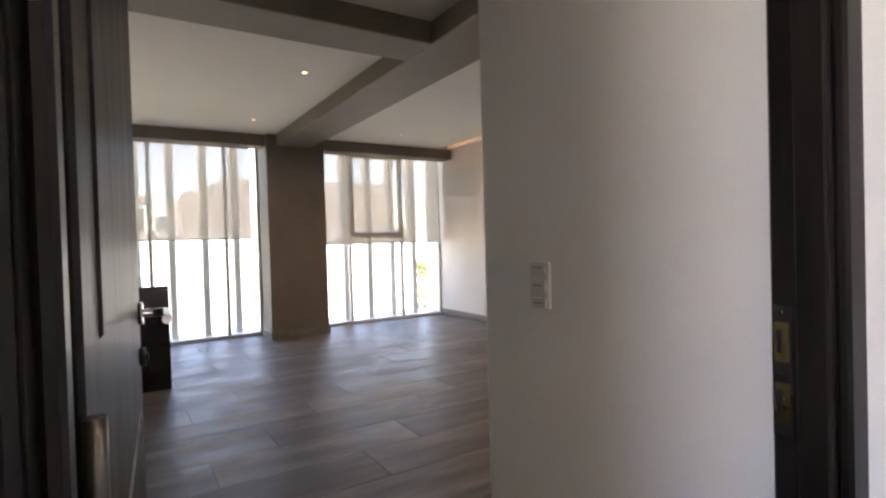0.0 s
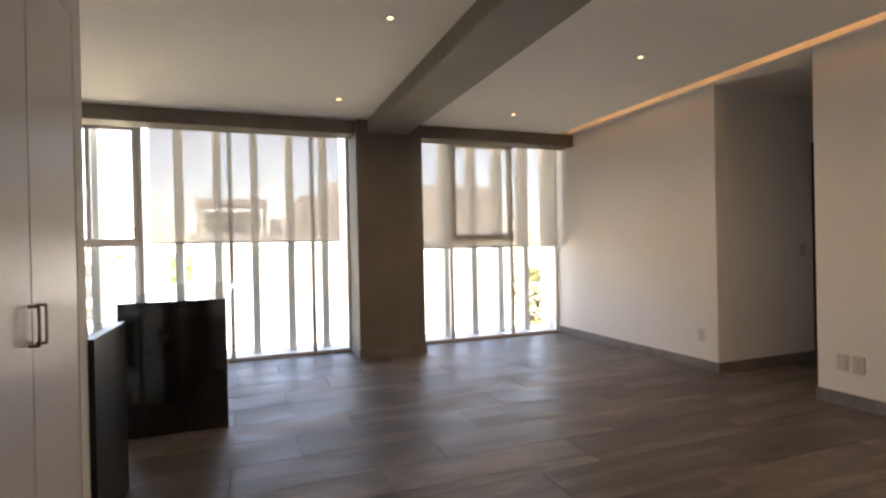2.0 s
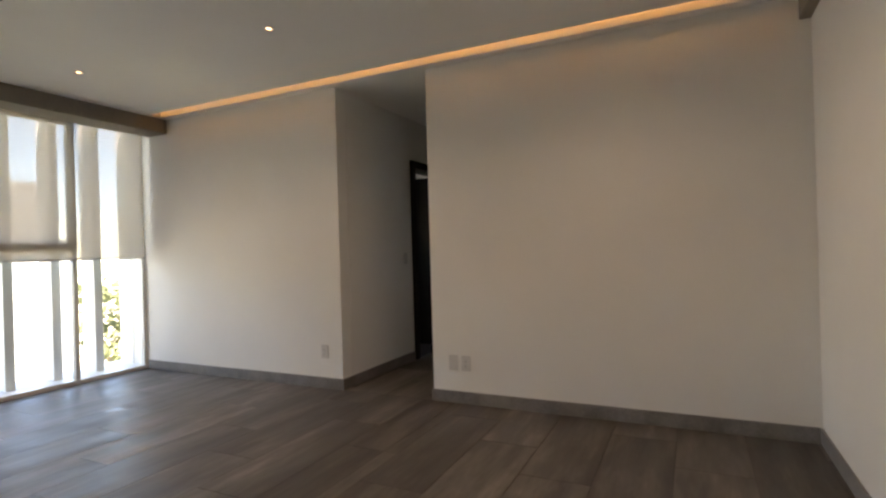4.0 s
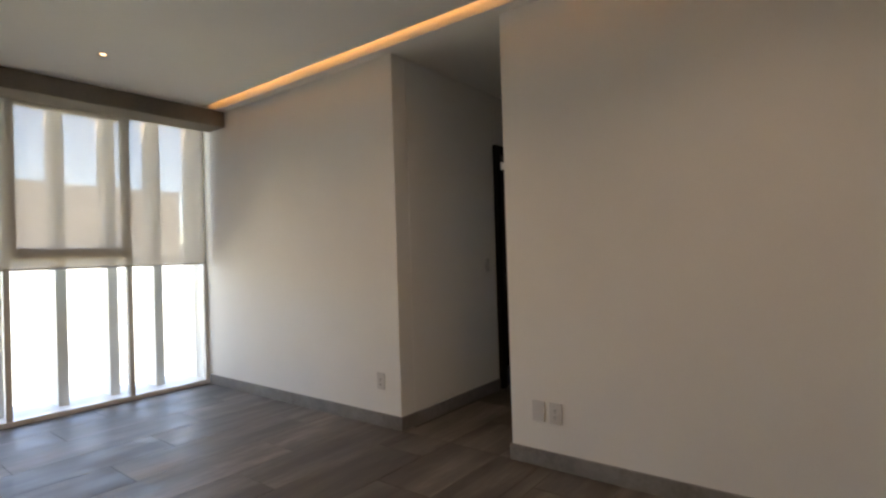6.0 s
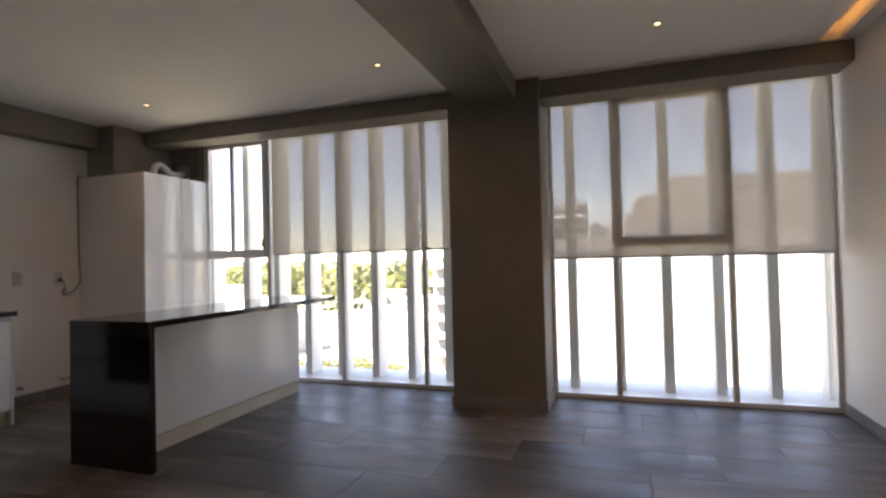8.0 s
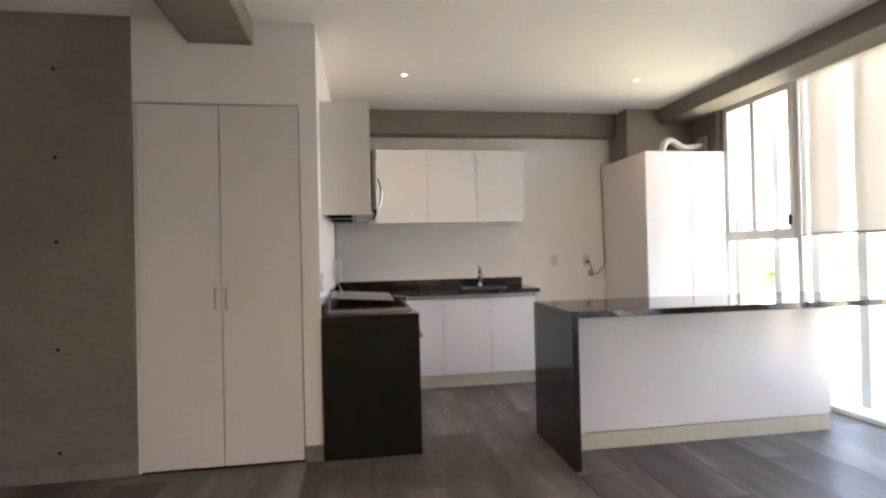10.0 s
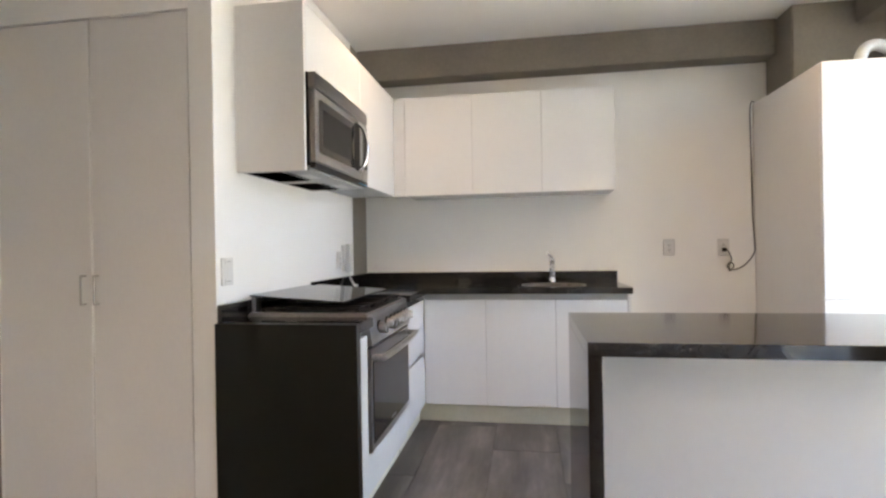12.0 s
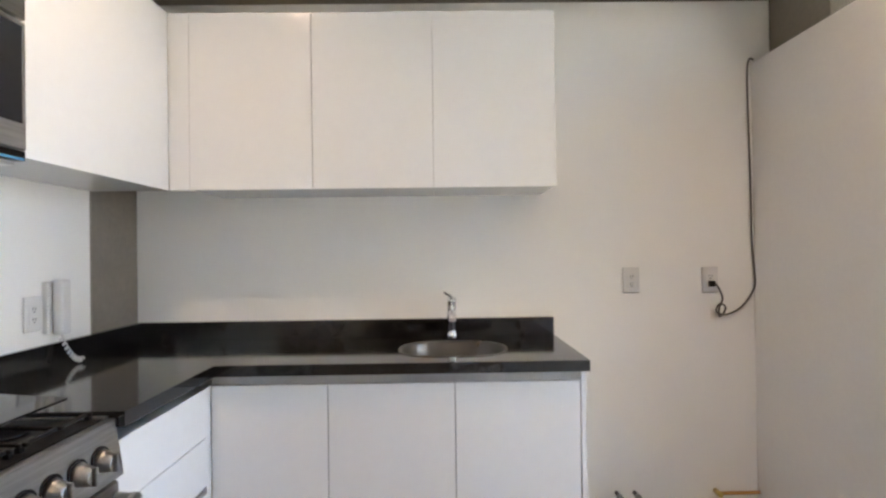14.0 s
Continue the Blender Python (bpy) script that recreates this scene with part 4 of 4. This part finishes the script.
GREYWASH = mottled("grey_render", (0.22, 0.213, 0.205), (0.31, 0.30, 0.29), 0.8, 3, 0.3, 0.0)
BEIGEWASH = mottled("beige_render", (0.40, 0.36, 0.30), (0.52, 0.48, 0.41), 0.8, 3, 0.2, 0.0)
ROAD = mottled("asphalt", (0.04, 0.04, 0.04), (0.065, 0.063, 0.06), 0.9, 6, 0.2, 0.0)
LEAF = leafy("leaf_green", (0.085, 0.10, 0.042), (0.16, 0.17, 0.08))
BARK = mottled("bark", (0.06, 0.045, 0.03), (0.12, 0.095, 0.07), 0.9, 20, 3, 0.2)

block("ground", -1800, 1800, -400, 2600, GZ - 1, GZ, GRASS, "dry scrub and grass ground far below the window", "ground")
block("road", -300, 300, 52, 60, GZ, GZ + 0.02, ROAD, "grey asphalt street below", "road")


def house(name, x0, x1, y0, y1, z1, mat, storeys, label, category="building", cols=4):
    """A building with storeys, windows and a parapet; its street face looks at the flat."""
    t = thing(name, ((x0 + x1) / 2, (y0 + y1) / 2, GZ), label, category)
    boxp("wall", x0, x1, y0, y1, GZ, z1 - 0.5, mat, t)
    r = bmesh.new()
    for b in ((x0 - 0.1, x1 + 0.1, y0 - 0.1, y0 + 0.2), (x0 - 0.1, x1 + 0.1, y1 - 0.2, y1 + 0.1), (x0 - 0.1, x0 + 0.2, y0 + 0.2, y1 - 0.2), (x1 - 0.2, x1 + 0.1, y0 + 0.2, y1 - 0.2)):
        box(r, *b, z1 - 0.5, z1)
    part("parapet", r, mat, t)
    hgt = (z1 - 0.5 - GZ) / storeys
    wd = (x1 - x0) / cols
    for s in range(storeys):
        for c in range(cols):
            a = x0 + (c + 0.25) * wd
            zz = GZ + s * hgt + 0.9
            w = boxp("window", a, a + wd * 0.5, y0 - 0.05, y0 + 0.15, zz, zz + hgt * 0.38, GREYWASH, t, "grey window opening")
            boxp("sill", a - 0.1, a + wd * 0.5 + 0.1, y0 - 0.15, y0 - 0.05, zz - 0.1, zz, mat, w)
    return t


nb = thing("neighbour_building", (6.5, 31, GZ), "large white neighbouring building with a stepped storey on its roof", "building")
boxp("wall", -0.9, 13.6, 24, 52, GZ, 1.5, PALEWASH, nb, "plain white rendered wall")
boxp("parapet", -1.0, 13.7, 23.9, 24.2, 1.5, 2.0, PALEWASH, nb)
boxp("parapet", -1.0, -0.7, 24.2, 52, 1.5, 2.0, PALEWASH, nb)
part("roof_volume", prism(bmesh.new(), [(5.95, 1.501), (13.5, 1.501), (13.5, 6.3), (7.2, 6.35), (5.95, 5.25)], "y", 40, 51.8), GREYWASH, nb, "grey upper storey with a sloping end")
boxp("roof_volume", 13.51, 20.5, 40, 51.8, GZ, 6.25, GREYWASH, nb, "grey upper storey set back on the roof")
boxp("roof_step", 5.05, 5.94, 41, 51.8, 1.501, 5.4, GREYWASH, nb, "middle grey step of the roof storey")
boxp("roof_step", 4.35, 5.049, 41.5, 51.8, 1.501, 4.2, GREYWASH, nb, "lower grey step of the roof storey")
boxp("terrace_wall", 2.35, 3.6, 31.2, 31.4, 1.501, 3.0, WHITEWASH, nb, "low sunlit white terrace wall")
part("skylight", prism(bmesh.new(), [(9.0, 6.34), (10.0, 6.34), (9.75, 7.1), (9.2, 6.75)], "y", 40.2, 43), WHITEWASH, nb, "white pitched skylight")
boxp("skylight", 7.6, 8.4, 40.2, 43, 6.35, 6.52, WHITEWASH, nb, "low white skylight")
# this window's brightness is put into the white render colour
boxp("window", 16.6, 17.4, 39.9, 40.1, 2.6, 4.0, WHITEWASH, nb, "window painted white for its brightness")
can = thing("roof_canopy", (0.4, 31.0, 1.5), "small roof terrace canopy on thin posts", "canopy")
boxp("roof", -1.25, 2.2, 29.8, 32.4, 3.66, 3.98, GREYWASH, can, "", 0.02)
for x in (-1.15, 2.1):
    for y in (29.95, 32.25):
        boxp("post", x - 0.06, x + 0.06, y - 0.06, y + 0.06, 1.501, 3.66, GREYWASH, can)
boxp("screen", -1.0, 1.9, 32.2, 32.24, 1.501, 3.45, PALEWASH, can, "pale screen at the back")

# clipped tree in a pot under the canopy
pot = thing("potted_tree", (-0.5, 30.9, 1.5), "round clipped tree in a pot on the roof terrace", "potted tree")
part("pot", rod(bmesh.new(), [(-0.5, 30.9, 1.501), (-0.5, 30.9, 1.95), (-0.5, 30.9, 2.0)], [0.22, 0.31, 0.32], 16), GREYWASH, pot)
part("trunk", rod(bmesh.new(), [(-0.5, 30.9, 1.98), (-0.48, 30.9, 2.6)], [0.05, 0.04], 8), BARK, pot)
rnd = random.Random(3)
verts, faces = [], []
for _ in range(420):
    c = Vector((-0.48, 30.9, 2.82)) + Vector((rnd.gauss(0, 1), rnd.gauss(0, 1), rnd.gauss(0, 0.9))).normalized() * 0.48 * rnd.uniform(0.5, 1.05)
    u = Vector((rnd.gauss(0, 1), rnd.gauss(0, 1), rnd.gauss(0, 1))).normalized()
    v = u.orthogonal().normalized()
    n = len(verts)
    verts += [c - u * 0.09, c + v * 0.055, c + u * 0.09, c - v * 0.055]
    faces.append((n, n + 1, n + 2, n + 3))
me = bpy.data.meshes.new("crown")
me.from_pydata(verts, [], faces)
me.materials.append(LEAF)
crown = new("crown", me)
crown.parent, crown.matrix_parent_inverse = pot, pot.matrix_basis.inverted()

bl = thing("balcony_building", (-15, 76, GZ), "white apartment building with dark balconies", "building")
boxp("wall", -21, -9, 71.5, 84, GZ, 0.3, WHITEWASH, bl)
boxp("roof", -21.3, -8.7, 71.2, 84.3, 0.3, 0.6, GREYWASH, bl)
for s in range(6):
    z = GZ + s * 2.4
    boxp("balcony", -21, -14, 69.6, 71.5, z + 2.1, z + 2.3, GREYWASH, bl, "dark balcony slab")
    boxp("railing", -21, -14, 69.6, 69.68, z + 2.3, z + 3.1, GREYWASH, bl)
    boxp("glazing", -20.6, -14.4, 71.42, 71.5, z + 0.4, z + 1.9, GREYWASH, bl, "grey glazing")
random.seed(5)
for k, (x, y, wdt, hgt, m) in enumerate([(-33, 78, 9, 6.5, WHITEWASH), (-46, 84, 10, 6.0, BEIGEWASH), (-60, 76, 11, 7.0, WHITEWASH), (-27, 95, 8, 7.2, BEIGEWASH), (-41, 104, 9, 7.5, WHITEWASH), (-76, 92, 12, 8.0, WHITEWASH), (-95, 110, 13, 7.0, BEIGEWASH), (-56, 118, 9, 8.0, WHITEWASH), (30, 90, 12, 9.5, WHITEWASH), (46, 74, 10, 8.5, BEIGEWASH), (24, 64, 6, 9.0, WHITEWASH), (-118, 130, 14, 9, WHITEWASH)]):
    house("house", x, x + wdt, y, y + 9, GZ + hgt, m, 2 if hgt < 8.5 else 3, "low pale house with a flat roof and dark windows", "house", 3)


def tree(at, height, spread, seed):
    rnd = random.Random(seed)
    x, y, z = at
    t = thing("tree", at, "leafy green tree among the houses", "tree", "trees outside")
    tb = bmesh.new()
    top = Vector((x + rnd.uniform(-0.4, 0.4), y, z + height * 0.5))
    rod(tb, curve([(x, y, z), (x + rnd.uniform(-0.2, 0.2), y, z + height * 0.25), top], 4), [0.26 - 0.015 * k for k in range(9)], 8)
    tips = []
    for k in range(7):
        a = k * math.tau / 7 + rnd.uniform(-0.3, 0.3)
        tip = top + Vector((math.cos(a) * spread * 0.62, math.sin(a) * spread * 0.62, height * rnd.uniform(0.08, 0.36)))
        rod(tb, [top - Vector((0, 0, rnd.uniform(0.2, 1.2))), (top + tip) / 2 + Vector((0, 0, 0.3)), tip], [0.12, 0.07, 0.03], 6)
        tips.append(tip)
    part("trunk", tb, BARK, t)
    tips += [top + Vector((rnd.uniform(-1, 1) * spread * 0.4, rnd.uniform(-1, 1) * spread * 0.4, height * rnd.uniform(0.2, 0.5))) for _ in range(7)]
    verts, faces = [], []
    for tip in tips:
        r = spread * rnd.uniform(0.28, 0.46)
        for _ in range(150):
            d = Vector((rnd.gauss(0, 1), rnd.gauss(0, 1), rnd.gauss(0, 0.8))).normalized() * r * rnd.uniform(0.35, 1.05)
            c = tip + d
            u = Vector((rnd.gauss(0, 1), rnd.gauss(0, 1), rnd.gauss(0, 1))).normalized()
            v = u.orthogonal().normalized()
            s = rnd.uniform(0.16, 0.34)
            n = len(verts)
            verts += [c - u * s, c + v * s * 0.6, c + u * s, c - v * s * 0.6]
            faces.append((n, n + 1, n + 2, n + 3))
    me = bpy.data.meshes.new("crown")
    me.from_pydata(verts, [], faces)
    me.materials.append(LEAF)
    crown = new("crown", me)
    crown.parent, crown.matrix_parent_inverse = t, t.matrix_basis.inverted()
    return t


trees = [tree((-52, 118, GZ), 9, 3.6, 1), tree((-88, 130, GZ), 10, 4.2, 2), tree((26, 40, GZ), 13, 4.2, 3)]
spots = [(-24, 72), (-39, 74), (-66, 70), (-72, 84), (-86, 80), (-36, 90), (-50, 96), (-30, 108), (-62, 104), (-20, 112), (-104, 96), (34, 58), (21, 52), (40, 84)]
for k, (x, y) in enumerate(spots):
    copy_thing(trees[k % 2], pose(x * 1.75, y * 1.75, GZ, 0, 0, 47 * k % 360))

# woods towards the horizon
rnd = random.Random(9)
verts, faces = [], []
for _ in range(900):
    y = rnd.uniform(125, 420)
    x = rnd.uniform(-1.25, 0.55) * y
    hgt, wid = rnd.uniform(7, 13.5) + max(0, y - 150) * 0.028, rnd.uniform(4, 8)
    for _ in range(26):
        c = Vector((x + rnd.gauss(0, 0.4) * wid, y + rnd.gauss(0, 0.4) * wid, GZ + hgt * rnd.uniform(0.25, 1.0)))
        u = Vector((rnd.gauss(0, 1), rnd.gauss(0, 1), rnd.gauss(0, 1))).normalized()
        v = u.orthogonal().normalized()
        s = rnd.uniform(0.7, 1.7)
        n = len(verts)
        verts += [c - u * s, c + v * s * 0.7, c + u * s, c - v * s * 0.7]
        faces.append((n, n + 1, n + 2, n + 3))
me = bpy.data.meshes.new("far_woods")
me.from_pydata(verts, [], faces)
me.materials.append(LEAF)
tagged(new("far_woods", me), "distant belt of green trees on the horizon", "woods", "", "stuff")


# low scrub on the open ground in front of the houses
rnd = random.Random(21)
verts, faces = [], []
for _ in range(46):
    x, y, hgt = rnd.gauss(-37, 6.0), rnd.gauss(67, 2.6), rnd.uniform(0.5, 1.9)
    for _ in range(70):
        c = Vector((x + rnd.gauss(0, 0.8), y + rnd.gauss(0, 0.8), GZ + hgt * rnd.uniform(0.05, 1.0)))
        u = Vector((rnd.gauss(0, 1), rnd.gauss(0, 1), rnd.gauss(0, 1))).normalized()
        v = u.orthogonal().normalized()
        s = rnd.uniform(0.12, 0.32)
        n = len(verts)
        verts += [c - u * s, c + v * s * 0.6, c + u * s, c - v * s * 0.6]
        faces.append((n, n + 1, n + 2, n + 3))
me = bpy.data.meshes.new("scrub")
me.from_pydata(verts, [], faces)
me.materials.append(LEAF)
tagged(new("scrub", me), "low green scrub on the dry open ground", "scrub", "", "stuff")


# ---- floor tiles ----
TW, TL, GAP = 0.3865, 1.20, 0.0028
meshes = {}


def tile(x0, x1, y0, y1):
    key = (round(x1 - x0, 3), round(y1 - y0, 3))
    if key not in meshes:
        b = bmesh.new()
        box(b, 0, key[0], 0, key[1], -0.010, 0.0)
        top = [e for e in b.edges if all(v.co.z > -0.001 for v in e.verts)]
        bmesh.ops.bevel(b, geom=top, offset=0.0008, segments=1, affect="EDGES")
        me = bpy.data.meshes.new("tile")
        b.to_mesh(me)
        b.free()
        me.materials.append(TILE)
        meshes[key] = me
    ob = new("tile", meshes[key])
    ob.parent = floor
    ob.matrix_basis = Matrix.Translation((x0, y0, 0))


AREAS = [(XK, XR, YR, 7.35), (XH, XR, 1.12, YR), (XH, 1.444, 0.03, 1.12), (XR, 8.4, 3.755, 4.67)]
row0 = 6.562 - 20 * TW
for x0a, x1a, y0a, y1a in AREAS:
    for r in range(0, 24):
        y0, y1 = row0 + r * TW, row0 + (r + 1) * TW
        if y1 <= y0a + 0.01 or y0 >= y1a - 0.01:
            continue
        off = (0.0, 0.40, 0.80)[r % 3] - 3.0
        for c in range(0, 12):
            x0, x1 = off + c * TL, off + (c + 1) * TL
            if x1 <= x0a + 0.01 or x0 >= x1a - 0.01:
                continue
            tile(max(x0, x0a) + GAP / 2, min(x1, x1a) - GAP / 2, max(y0, y0a) + GAP / 2, min(y1, y1a) - GAP / 2)
